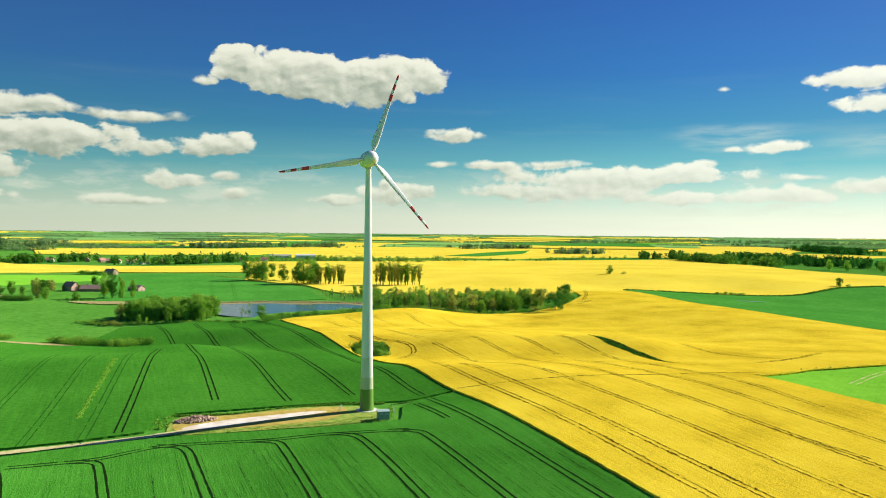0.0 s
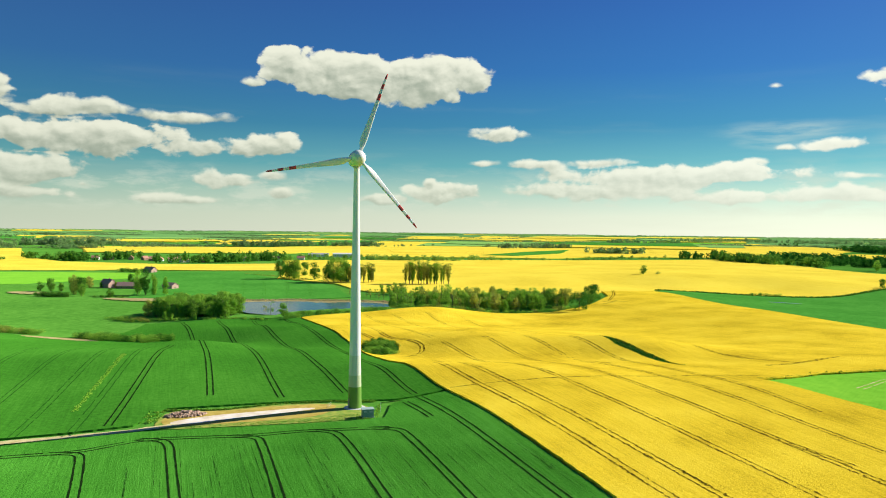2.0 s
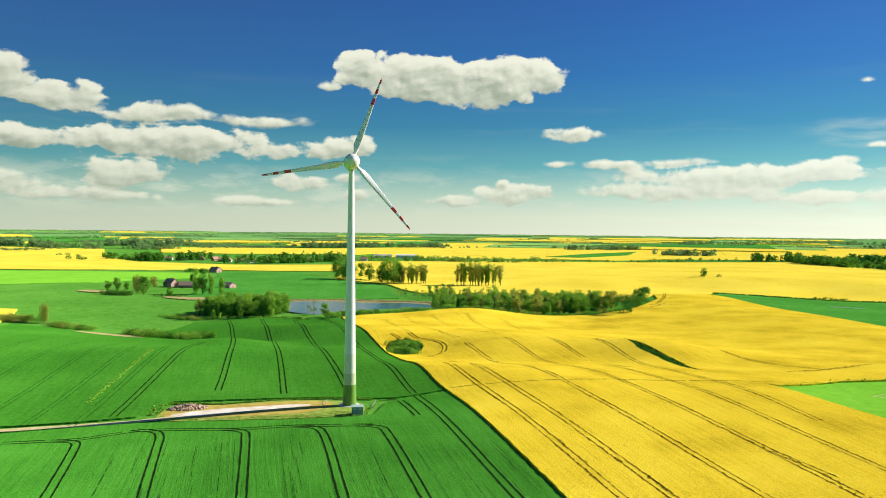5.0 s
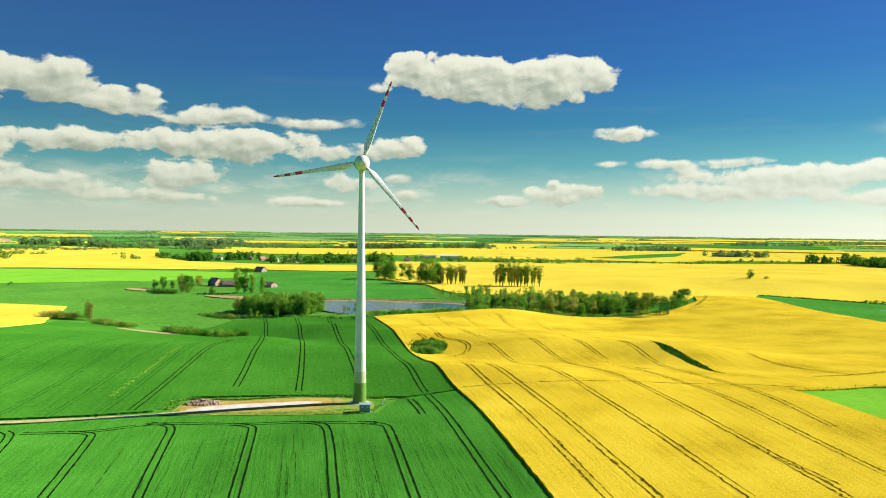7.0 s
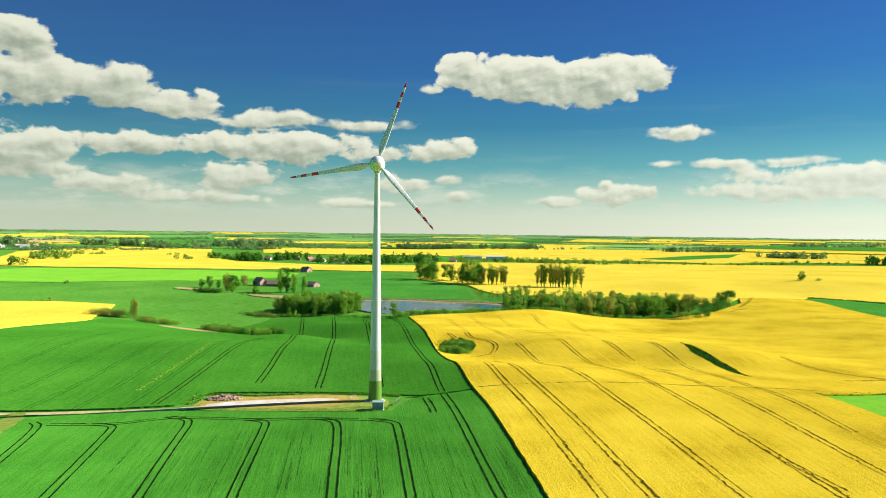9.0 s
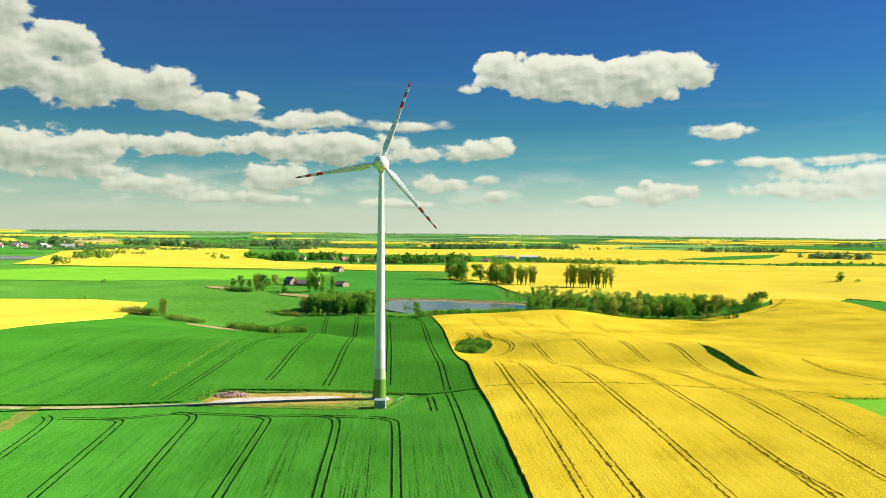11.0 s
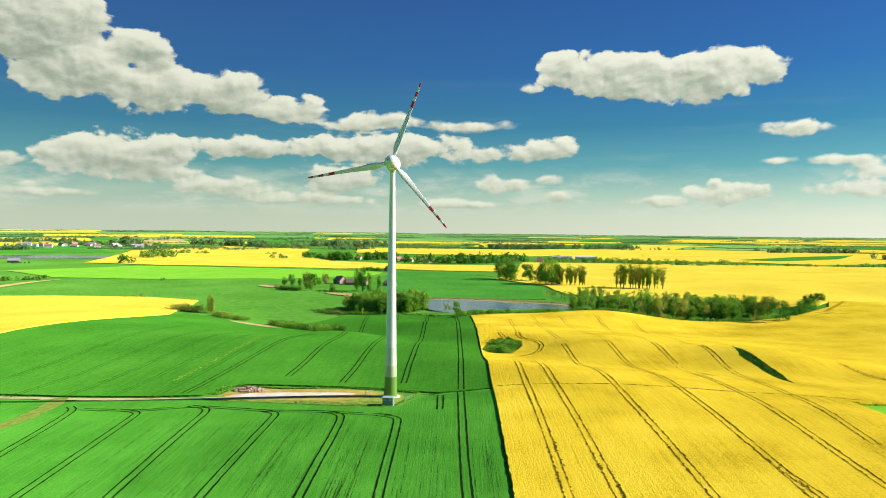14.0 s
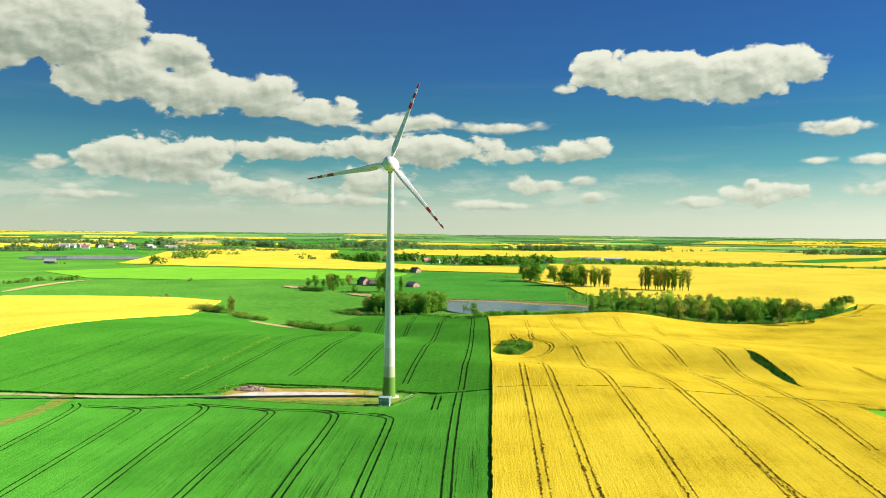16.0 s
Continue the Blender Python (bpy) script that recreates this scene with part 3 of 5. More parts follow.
# gaps between drill rows: flat ribbons with the gaps' shade in their colour
rnd = random.Random(17)
bm = bmesh.new()
for k in range(220):
    u, v = rnd.uniform(-50, 46), rnd.uniform(-36, -120)
    if rnd.random() < 0.45:
        u = rnd.choice((-24, -8, 10, 14, 30, 44)) + rnd.gauss(0, 1.6)
    x, y, far = u - 0.37 * (v + 40), v, rnd.uniform(10, 32)
    line = [Vector((x + 0.37 * d, y - d)) for d in np.arange(0, far, 1.5)]
    if line[-1].x < 52 + 0.385 * (-50 - line[-1].y):
        ribbon(bm, line, rnd.uniform(0.035, 0.075), 0.5, rnd, 0.1, 0.6)
top = tagged(new("drill_gaps"), "thin dark ribbons for the shaded gaps between drill rows", "crop rows", kind="stuff")
part("drill_gap", bm, SHADED_SOIL, top)
lanes("wheel_tracks", [[(-205, 650), (-147, 417)], [(-181, 645), (-132, 438)], [(-153, 638), (-112, 446)], [(-227, 647), (-181, 469)], [(-126, 623), (-91, 448)]], 2.4, 0.5, 0.6, WHEAT, "faint wheel tracks on the field above the pond", gaps=0.2, rough=0.5, step=6.0)
ragged_lanes([[(156, 381), (163, 388), (172, 399)], [(160, 398), (168, 390), (180, 392)], [(166, 400), (180, 440), (192, 500)]], 1.8, "short trodden marks in the rapeseed", 0.6, 45, 1.4)
lanes("wheel_tracks", [[(14.5, 6), (18, -3), (22.6, -15.5)]], 1.7, 0.42, 0.52, SHADED_SOIL, "short dark wheel tracks beside the turbine", rough=0.4)
lanes("wheel_tracks", [[(160, 20), (182, 38), (215, 50), (250, 57)]], 2.0, 0.35, 0.46, SAND, "pale tracks over the bright green patch", gaps=0.06, rough=0.5, step=1.5)
bm = bmesh.new()
ribbon(bm, resampled(rounded([(27.5, 20.8), (50.5, 24.5), (69, 28.5), (91.8, 35.8), (117, 40), (136, 38)], 2), 0.7), 0.5, 1.012, random.Random(4), 0.08, 0.9)
top = tagged(new("footpath"), "narrow trodden line across the rapeseed", "path", kind="structure")
part("trodden_line", bm, LANE_SHADE, top)
bm = bmesh.new()
ribbon(bm, resampled([(7, 8), (13, 11.5), (27.5, 20.4)], 1.2), 0.7, 0.1, random.Random(4), 0.0, 0.4)
part("trodden_line", bm, SHADED_SOIL, top)


# ---- dirt road and the turbine's hard standing ----
def slab(name, outline, lift, mat, label, category, step=3.0):
    pts = resampled(rounded(outline, 2, True), step, True)
    out, _, tris, *_ = geometry.delaunay_2d_cdt(pts + [Vector((x, y)) for x in np.arange(-110, 20, 4) for y in np.arange(-60, 20, 4) if inside((x, y), pts)], [(i, (i + 1) % len(pts)) for i in range(len(pts))], [], 0, 0.01)
    keep = [tuple(t) for t in tris if inside(sum((out[i] for i in t), Vector((0, 0))) / 3, pts)]
    return tagged(mesh_object(name, [(p.x, p.y, land(p.x, p.y) + lift) for p in out], keep, mat, True), label, category, kind="structure")


bm = bmesh.new()
ribbon(bm, resampled(rounded([(-430, -150), (-250, -86), (-118.7, -41.8), (-96.7, -36.6), (-84.5, -33.2), (-70, -28.4), (-58, -24.6), (-49, -20), (-42, -14.5)], 2), 3), 2.8, 0.12, random.Random(2), 0, 0.12)
road = tagged(new("road"), "sandy farm track leading to the turbine", "road", kind="structure")
part("track_bed", bm, SAND, road)
SPUR = resampled(rounded([(-96.7, -36.5), (-92.3, -43), (-86.2, -56.4), (-82.2, -70), (-78, -110), (-76, -150)], 2), 2)
for wide, lift, name, mat in ((5.0, 0.47, "grass_verge", VERGE), (0.6, 0.50, "track_bed", VERGE)):
    bm = bmesh.new()
    ribbon(bm, SPUR, wide, lift, random.Random(3), 0, 0.2)
    part(name, bm, mat, road)
slab("verge", [(-53, -3), (-38, -1.5), (-24, 4.5), (-8, 7.5), (1, 6), (4.6, 1), (7.2, -12), (-5, -17), (-32, -20.5), (-50, -23), (-53, -14)], 0.06, VERGE, "weedy grass verge round the turbine base", "verge")
slab("hard_standing", [(-51, -5), (-37, -3.5), (-24, 2), (-8, 6.5), (-5, 2), (-8, -11), (-20, -14.5), (-34, -17.6), (-48, -20), (-52, -14)], 0.10, OCHRE, "ochre gritty hard standing beside the turbine", "gravel pad")
slab("hard_standing", [(-50, -16.5), (-40, -9), (-28, -5), (-14, 0.5), (-10, -1.5), (-22, -8), (-34, -13.5), (-44, -18.5)], 0.14, GRAVEL, "pale gravel lane across the hard standing", "gravel pad")


# ---- wind turbine ----
def paint(name, colour, rough):
    m, n = material(name)
    at = n.add("ShaderNodeTexCoord").outputs["Object"]
    v = n.noise(turned(n, at, 0, (1, 1, 0.12)), 1.2, 6.0, 0.6)
    c = n.ramp(v, [(0.3, tuple(k * 0.86 for k in colour)), (0.7, colour)])
    return finish(m, n, c, rough, v, 0.05, 0.02, spec=0.4)


WHITE = paint("tower white", (0.74, 0.75, 0.72), 0.42)
BASE_GREEN = paint("tower green", (0.14, 0.29, 0.035), 0.5)
BAND_GREEN = paint("tower pale green", (0.46, 0.53, 0.30), 0.45)
BAND_CREAM = paint("tower cream", (0.62, 0.66, 0.52), 0.45)
RED = paint("band red", (0.55, 0.05, 0.04), 0.45)
GREY = paint("tip grey", (0.5, 0.51, 0.5), 0.45)
CONCRETE = plain_material("concrete", (0.42, 0.42, 0.38), (0.62, 0.62, 0.58), 2.0, 0.9, 0.3, 0.02)
DOOR_M = paint("door grey", (0.22, 0.26, 0.2), 0.5)
TOWER = [(2.05, 0.0), (1.98, 2.0), (1.88, 6.2)]
BAND_LOW = [(1.88, 6.2), (1.79, 9.6)]
BAND_HIGH = [(1.79, 9.6), (1.668, 15.4)]
SHAFT = [(1.668, 15.4), (1.52, 25), (1.36, 36), (1.02, 54), (0.8, 70.2), (0.82, 70.4)]


def wind_turbine():
    top = tagged(new("wind_turbine"), "tall white wind turbine with green foot and red blade bands", "wind turbine")
    top.location = (0, 0, land(0, 0))
    bm = bmesh.new()
    lathe(bm, [(3.1, -0.6), (3.1, 0.22), (3.0, 0.3), (2.0, 0.3)], 48)
    part("foundation_ring", bm, CONCRETE, top, "round pale concrete foundation", True)
    bm = bmesh.new()
    lathe(bm, [(r, z + 0.3) for r, z in TOWER], 48, False)
    base = part("tower_base", bm, BASE_GREEN, top, "olive green painted tower foot", True)
    for band, mat, label in ((BAND_LOW, BAND_GREEN, "pale green painted tower ring"), (BAND_HIGH, BAND_CREAM, "cream green painted tower ring")):
        bm = bmesh.new()
        lathe(bm, [(r, z + 0.3) for r, z in band], 48, False)
        part("tower_ring", bm, mat, top, label, True)
    bm = bmesh.new()
    prof = []
    for (r0, z0), (r1, z1) in zip(SHAFT, SHAFT[1:]):
        for i in range(6):
            k = i / 6
            prof.append((r0 + (r1 - r0) * k, z0 + (z1 - z0) * k + 0.3))
    lathe(bm, prof + [(0.82, 71.0)], 48, False)
    part("tower_shaft", bm, WHITE, top, "", True)
    bm = bmesh.new()
    box(bm, (0.12, 0.95, 2.1), (2.0, 0, 1.75), 0, 0.03)
    door = part("door", bm, DOOR_M, base, "grey steel tower door")
    door.rotation_euler = (0, 0, radians(215))
    bm = bmesh.new()
    for i in range(6):
        box(bm, (0.28, 1.1, 0.04), (2.2 + 0.27 * i, 0, 0.68 - 0.17 * i))
    st = part("door_steps", bm, GREY, base)
    st.rotation_euler = (0, 0, radians(215))

    yaw = radians(-90 + 17)                     # the way the rotor faces
    head = Matrix.Translation((0, 0, 73)) @ Matrix.Rotation(yaw, 4, "Z") @ Matrix.Rotation(radians(-4), 4, "Y")
    lie = Matrix.Rotation(radians(90), 4, "Y")
    bm = bmesh.new()
    lathe(bm, [(0.05, -6.2), (0.7, -6.0), (1.3, -5.3), (1.85, -4.0), (2.2, -2.4), (2.35, -0.8), (2.35, 0.6), (2.2, 1.2)], 40)
    bm.transform(head @ lie)
    nacelle = part("nacelle", bm, WHITE, top, "egg-shaped white machine house", True)
    bm = bmesh.new()
    lathe(bm, [(2.25, 1.25), (2.3, 1.7), (2.22, 2.6), (1.95, 3.5), (1.5, 4.2), (0.8, 4.75), (0.05, 4.95)], 40)
    bm.transform(head @ lie)
    hub = part("hub", bm, WHITE, top, "rounded white rotor hub", True)
    bm = bmesh.new()
    lathe(bm, [(1.0, -1.9), (0.98, -2.6), (0.86, -2.7), (0.86, -1.9)], 24)
    bm.transform(Matrix.Translation((0, 0, 73)))
    part("yaw_collar", bm, GREY, nacelle, "", True)
    bm = bmesh.new()
    box(bm, (0.08, 0.08, 1.2), (-4.2, 0, 2.3))
    box(bm, (0.5, 0.06, 0.06), (-4.2, 0, 2.85))
    bm.transform(head)
    part("wind_vane", bm, GREY, nacelle)

    # blade: root by the hub, wide shoulder, thin tip
    shape = [(1.9, 1.0, 1.0, 30), (3.0, 1.15, 0.95, 28), (4.4, 1.95, 0.75, 24), (6.0, 2.1, 0.55, 19), (9.0, 1.75, 0.4, 13), (13.0, 1.35, 0.28, 8), (18.0, 1.02, 0.2, 4.5), (20.0, 0.92, 0.17, 4), (21.6, 0.85, 0.15, 3.5), (23.2, 0.76, 0.13, 3), (24.8, 0.66, 0.11, 2.5), (25.9, 0.5, 0.08, 2), (26.5, 0.16, 0.04, 2)]

    def section(r, chord, thick, twist):
        ring, k = [], (math.cos(radians(twist)),)
        s = math.sin(radians(twist))
        for i in range(14):
            a = 2 * math.pi * i / 14
            u = math.cos(a) * chord / 2 - (chord - 1.0) * 0.22
            v = math.sin(a) * thick / 2 * (1 - 0.35 * (math.cos(a) < 0))
            ring.append(Vector((u * s + v * k[0], u * k[0] - v * s, r)))
        return ring

    def skin(rows, turn, name, mat, parent, label="", ends=(False, False)):
        bm = bmesh.new()
        rings = [[bm.verts.new(v) for v in section(*r)] for r in rows]
        for a, b in zip(rings, rings[1:]):
            for i in range(14):
                bm.faces.new((a[i], a[(i + 1) % 14], b[(i + 1) % 14], b[i]))
        if ends[0]:
            bm.faces.new(rings[0][::-1])
        if ends[1]:
            bm.faces.new(rings[-1])
        bm.transform(turn)
        bmesh.ops.recalc_face_normals(bm, faces=bm.faces)
        return part(name, bm, mat, parent, label, True)

    for k in range(3):
        turn = head @ Matrix.Translation((2.4, 0, 0)) @ Matrix.Rotation(radians(BLADE_SIGN * (19 + 120 * k)), 4, "X")
        blade = skin(shape[:7], turn, "blade", WHITE, hub, "slender white rotor blade", (True, False))
        for i, (nm, mat) in enumerate((("red_band", RED), ("white_band", WHITE), ("red_band", RED), ("white_band", WHITE))):
            skin(shape[6 + i:8 + i], turn, nm, mat, blade)
        skin(shape[10:], turn, "blade_tip", RED, blade, "red blade tip", (False, True))


BLADE_SIGN = -1
wind_turbine()


# ---- trees ----
def leaf_material(name, dark, light, through=0.45):
    m, n = material(name)
    g = n.add("ShaderNodeNewGeometry")
    r = n.add("ShaderNodeObjectInfo").outputs["Random"]
    k = n.math("ADD", n.math("MULTIPLY", g.outputs["Random Per Island"], 0.6), n.math("MULTIPLY", r, 0.4))
    c = n.ramp(k, [(0.1, dark), (0.9, light)])
    d = n.add("ShaderNodeBsdfDiffuse", {"Color": c, "Roughness": 0.6}).outputs[0]
    t = n.add("ShaderNodeBsdfTranslucent", {"Color": c}).outputs[0]
    mix = n.add("ShaderNodeMixShader", [through, d, t]).outputs[0]
    n.add("ShaderNodeOutputMaterial", [mix])
    return m


LEAF = leaf_material("leaves fresh", (0.075, 0.25, 0.018), (0.42, 0.66, 0.085), 0.32)
LEAF_DARK = leaf_material("leaves dark", (0.03, 0.14, 0.014), (0.20, 0.42, 0.05), 0.3)
LEAF_OLIVE = leaf_material("leaves olive", (0.18, 0.26, 0.03), (0.60, 0.62, 0.12), 0.35)
LEAF_CORNER = leaf_material("leaves deep green", (0.015, 0.09, 0.012), (0.07, 0.24, 0.03), 0.35)
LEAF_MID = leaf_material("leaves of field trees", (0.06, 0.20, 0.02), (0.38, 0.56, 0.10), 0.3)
# Distance haze put into the colour: paler and greyer than the near leaves.
LEAF_HAZE = leaf_material("leaves of distant woods", (0.13, 0.25, 0.08), (0.31, 0.46, 0.17), 0.5)
PALE_WEED = leaf_material("pale flowering weeds", (0.20, 0.52, 0.03), (0.46, 0.72, 0.09), 0.4)
REED = leaf_material("dry reeds", (0.40, 0.36, 0.16), (0.66, 0.60, 0.34), 0.4)
BARK = plain_material("bark", (0.06, 0.045, 0.03), (0.16, 0.13, 0.10), 3.0, 0.95, 0.6, 0.05)


def leaves(verts, faces, centres, sizes, count, leaf, rnd):
    """Small bent leaf sprays over uneven ellipsoids, count to each centre."""
    rng = np.random.RandomState(rnd.randrange(1 << 30))
    centres = np.repeat(np.atleast_2d(np.array(centres, float)), count, 0)
    sizes = np.repeat(np.atleast_2d(np.array(sizes, float)), count, 0)
    leaf = np.repeat(np.atleast_1d(np.array(leaf, float)), count)[:, None]
    n = len(centres)

    def unit(a):
        return a / np.maximum(1e-6, np.linalg.norm(a, axis=1))[:, None]

    d = unit(rng.normal(size=(n, 3)))
    c = centres + d * sizes * rng.uniform(0.55, 1.08, (n, 1))
    u = unit(np.cross(d + rng.normal(size=(n, 3)) * 0.7, rng.normal(size=(n, 3))))
    face = unit(d + rng.normal(size=(n, 3)) * 0.3)
    v = np.cross(face, u)
    s = leaf * rng.uniform(0.6, 1.3, (n, 1))
    quad = np.stack([c - u * s * 0.5, c + v * s * 0.4 - face * s * 0.12, c + u * s * 0.5, c - v * s * 0.4 - face * s * 0.12], 1)
    i = len(verts)
    verts.extend(quad.reshape(-1, 3).tolist())
    faces.extend((np.arange(n * 4).reshape(-1, 4) + i).tolist())


def trunk_mesh(bm, height, radius, rnd, limbs):
    """Tapered, slightly bent stem with limbs."""
    def stem(a, b, r0, r1, sides=7, rings=5):
        side = (b - a).cross(Vector((0.3, 0.8, 0.1))).normalized()
        up = (b - a).normalized().cross(side)
        bend = Vector((rnd.uniform(-1, 1), rnd.uniform(-1, 1), 0)) * (b - a).length * 0.05
        last = None
        for k in range(rings):
            f = k / (rings - 1)
            c = a.lerp(b, f) + bend * math.sin(f * math.pi)
            r = r0 + (r1 - r0) * f
            ring = [bm.verts.new(c + (side * math.cos(2 * math.pi * i / sides) + up * math.sin(2 * math.pi * i / sides)) * r) for i in range(sides)]
            if last:
                for i in range(sides):
                    bm.faces.new((last[i], last[(i + 1) % sides], ring[(i + 1) % sides], ring[i]))
            last = ring
        bm.faces.new(last)
    stem(Vector((0, 0, -0.4)), Vector((0, 0, height * 0.85)), radius, radius * 0.25)
    for k in range(limbs):
        z = height * rnd.uniform(0.25, 0.7)
        a = rnd.uniform(0, 6.283)
        reach = height * rnd.uniform(0.14, 0.26)
        stem(Vector((0, 0, z)), Vector((math.cos(a) * reach, math.sin(a) * reach, z + reach * rnd.uniform(0.5, 1.2))), radius * 0.4, radius * 0.1, 5, 3)


def make_tree(kind, height, seed, leaf_mat, label):
    """kind: broad, tall (poplar), bush or ragged. Built far below its copies' model pose at the origin."""
    rnd = random.Random(seed)
    name = "shrub" if kind == "bush" else "tree"
    top = tagged(new(name), label, name)
    verts, faces = [], []
    if kind == "tall":
        for k in range(6):
            turn, top_z = 1.05 * k + rnd.uniform(-0.4, 0.4), height * rnd.uniform(0.62, 1.0)
            reach = height * rnd.uniform(0.05, 0.15)
            for j in range(6):
                f = 0.30 + 0.70 * (j + rnd.uniform(-0.35, 0.35)) / 5.6
                if rnd.random() < 0.15:
                    continue
                s = height * (0.026 + 0.030 * min(1.0, f)) * rnd.uniform(0.7, 1.25)
                leaves(verts, faces, (math.cos(turn) * reach * f * f, math.sin(turn) * reach * f * f, top_z * f), (s * 1.55, s * 1.55, top_z * 0.07), 66, height * 0.028, rnd)
    elif kind == "bush":
        for k in range(7):
            s = height * rnd.uniform(0.3, 0.5)
            leaves(verts, faces, (rnd.uniform(-0.7, 0.7) * height, rnd.uniform(-0.7, 0.7) * height, height * rnd.uniform(0.3, 0.55)), (s * 1.1, s * 1.1, s * 0.95), 170, height * 0.085, rnd)
    elif kind == "dome":
        for k in range(22):
            d = Vector((rnd.gauss(0, 1), rnd.gauss(0, 1), rnd.gauss(0, 1) + 0.2)).normalized()
            s = height * rnd.uniform(0.15, 0.2)
            leaves(verts, faces, (d.x * height * 0.4, d.y * height * 0.4, height * (0.48 + 0.36 * d.z)), (s, s, s), 150, height * 0.04, rnd)
    elif kind == "ragged":
        for k in range(10):
            f = rnd.uniform(0.28, 0.95)
            r = height * 0.17 * (1.2 - 0.5 * f)
            a = rnd.uniform(0, 6.283)
            leaves(verts, faces, (math.cos(a) * r, math.sin(a) * r, height * f), (height * 0.10, height * 0.10, height * 0.10), 34, height * 0.05, rnd)
    else:
        for k in range(20):
            f = rnd.uniform(0.13, 0.9)
            spread = height * 0.27 * math.sqrt(max(0.05, 1 - ((f - 0.55) / 0.5) ** 2))
            a = rnd.uniform(0, 6.283)
            q = spread * rnd.uniform(0.2, 1.0)
            s = height * rnd.uniform(0.11, 0.18)
            leaves(verts, faces, (math.cos(a) * q, math.sin(a) * q, height * f), (s * 1.1, s * 1.1, s), 170, height * 0.040, rnd)
    if kind != "bush":
        bm = bmesh.new()
        trunk_mesh(bm, height, height * (0.017 if kind == "tall" else 0.022), rnd, 5)
        part("trunk", bm, BARK, top)
    crown = mesh_object("crown", verts, faces, leaf_mat)
    crown.parent = top
    return top


MODELS = {}


def plant(kind, x, y, height, leaf_mat, label, group, seed=0, wide=1.0):
    """A tree or shrub; alike ones share their meshes."""
    key = (kind, leaf_mat.name, seed % 3)
    m = pose(x, y, land(x, y) - 0.1, 0, 0, (x * 37 + y * 91) % 360)
    if key not in MODELS:
        ob = make_tree(kind, 10.0, hash_seed(key), leaf_mat, label)
        ob.matrix_basis = m
        MODELS[key] = ob
    else:
        ob = copy_thing(MODELS[key], m)
    ob.scale = (height / 10 * wide, height / 10 * wide, height / 10)
    tagged(ob, label, group=group)
    return ob


def hash_seed(key):
    return sum(ord(c) * (i + 3) for i, c in enumerate(str(key)))


def grove(outline, count, kinds, low, high, label, group, seed):
    rnd = random.Random(seed)
    xs, ys = [p[0] for p in outline], [p[1] for p in outline]
    put = []
    tries = 0
    while len(put) < count and tries < count * 60:
        tries += 1
        p = (rnd.uniform(min(xs), max(xs)), rnd.uniform(min(ys), max(ys)))
        if not inside(p, outline) or any((p[0] - q[0]) ** 2 + (p[1] - q[1]) ** 2 < (low * 0.28) ** 2 for q in put):
            continue
        put.append(p)
        kind, mat = rnd.choice(kinds)
        plant(kind, p[0], p[1], rnd.uniform(low, high), mat, label, group, rnd.randrange(9), rnd.uniform(0.85, 1.25))


def row(line, step, kinds, low, high, label, group, seed, spread=1.0):
    rnd = random.Random(seed)
    for p in resampled(line, step):
        kind, mat = rnd.choice(kinds)
        plant(kind, p.x + rnd.uniform(-spread, spread), p.y + rnd.uniform(-spread, spread), rnd.uniform(low, high), mat, label, group, rnd.randrange(9), rnd.uniform(0.8, 1.3))


B, BD, BO = ("broad", LEAF), ("broad", LEAF_DARK), ("broad", LEAF_OLIVE)
R, RO, S, SD, SO = ("ragged", LEAF), ("ragged", LEAF_OLIVE), ("bush", LEAF), ("bush", LEAF_DARK), ("bush", LEAF_OLIVE)
TO = ("tall", LEAF_OLIVE)
TL = ("tall", LEAF)

# wood west of the pond
grove([(-184, 309), (-170, 300), (-150, 297), (-130, 295), (-117, 297), (-119, 318), (-128, 336), (-150, 344), (-178, 332)], 80, [B, B, B, R, B], 10.5, 15.5, "leafy green birch tree in a pond-side wood", "trees of the western wood", 1)
for x, y, high, mat, wide in ((-184, 311, 12, LEAF_OLIVE, 1.1), (-164, 289, 7.5, LEAF, 0.8), (-159, 288, 5.5, LEAF, 0.8), (-164, 298, 8.5, LEAF, 0.75), (-157, 299, 8.5, LEAF, 0.75), (-142, 287, 4.5, LEAF, 0.7)):
    plant("broad", x, y, high, mat, "small light green tree at the wood's edge", "small trees by the western wood", 1, wide)
row([(-206, 298), (-192, 292), (-187, 289), (-175, 287)], 4, [S, SO, S], 2.2, 4.2, "low green shrub at the wood's edge", "shrubs by the western wood", 2)
row([(-172, 290), (-150, 289), (-126, 287), (-106, 280), (-90, 275)], 4.5, [S, SD, S], 1.8, 3.2, "low green shrub at the wood's edge", "shrubs by the western wood", 3)
row([(-76, 278), (-66, 292), (-46, 302), (-30, 310), (-14, 320)], 4.0, [SD, S, SD], 2.6, 5.2, "dark shrub on the pond's bank", "shrubs on the bank", 4)
plant("ragged", -101, 312, 7, LEAF_OLIVE, "slender young tree on the pond's bank", "young trees on the bank", 0)
plant("ragged", -94, 300, 10, LEAF, "slender young tree on the pond's bank", "young trees on the bank", 1)
plant("broad", -82, 287, 10.5, LEAF, "round light green tree on the pond's bank", "young trees on the bank", 1, 1.1)
plant("bush", -77, 276, 4.2, LEAF_DARK, "dark shrub on the pond's bank", "shrubs on the bank", 1)
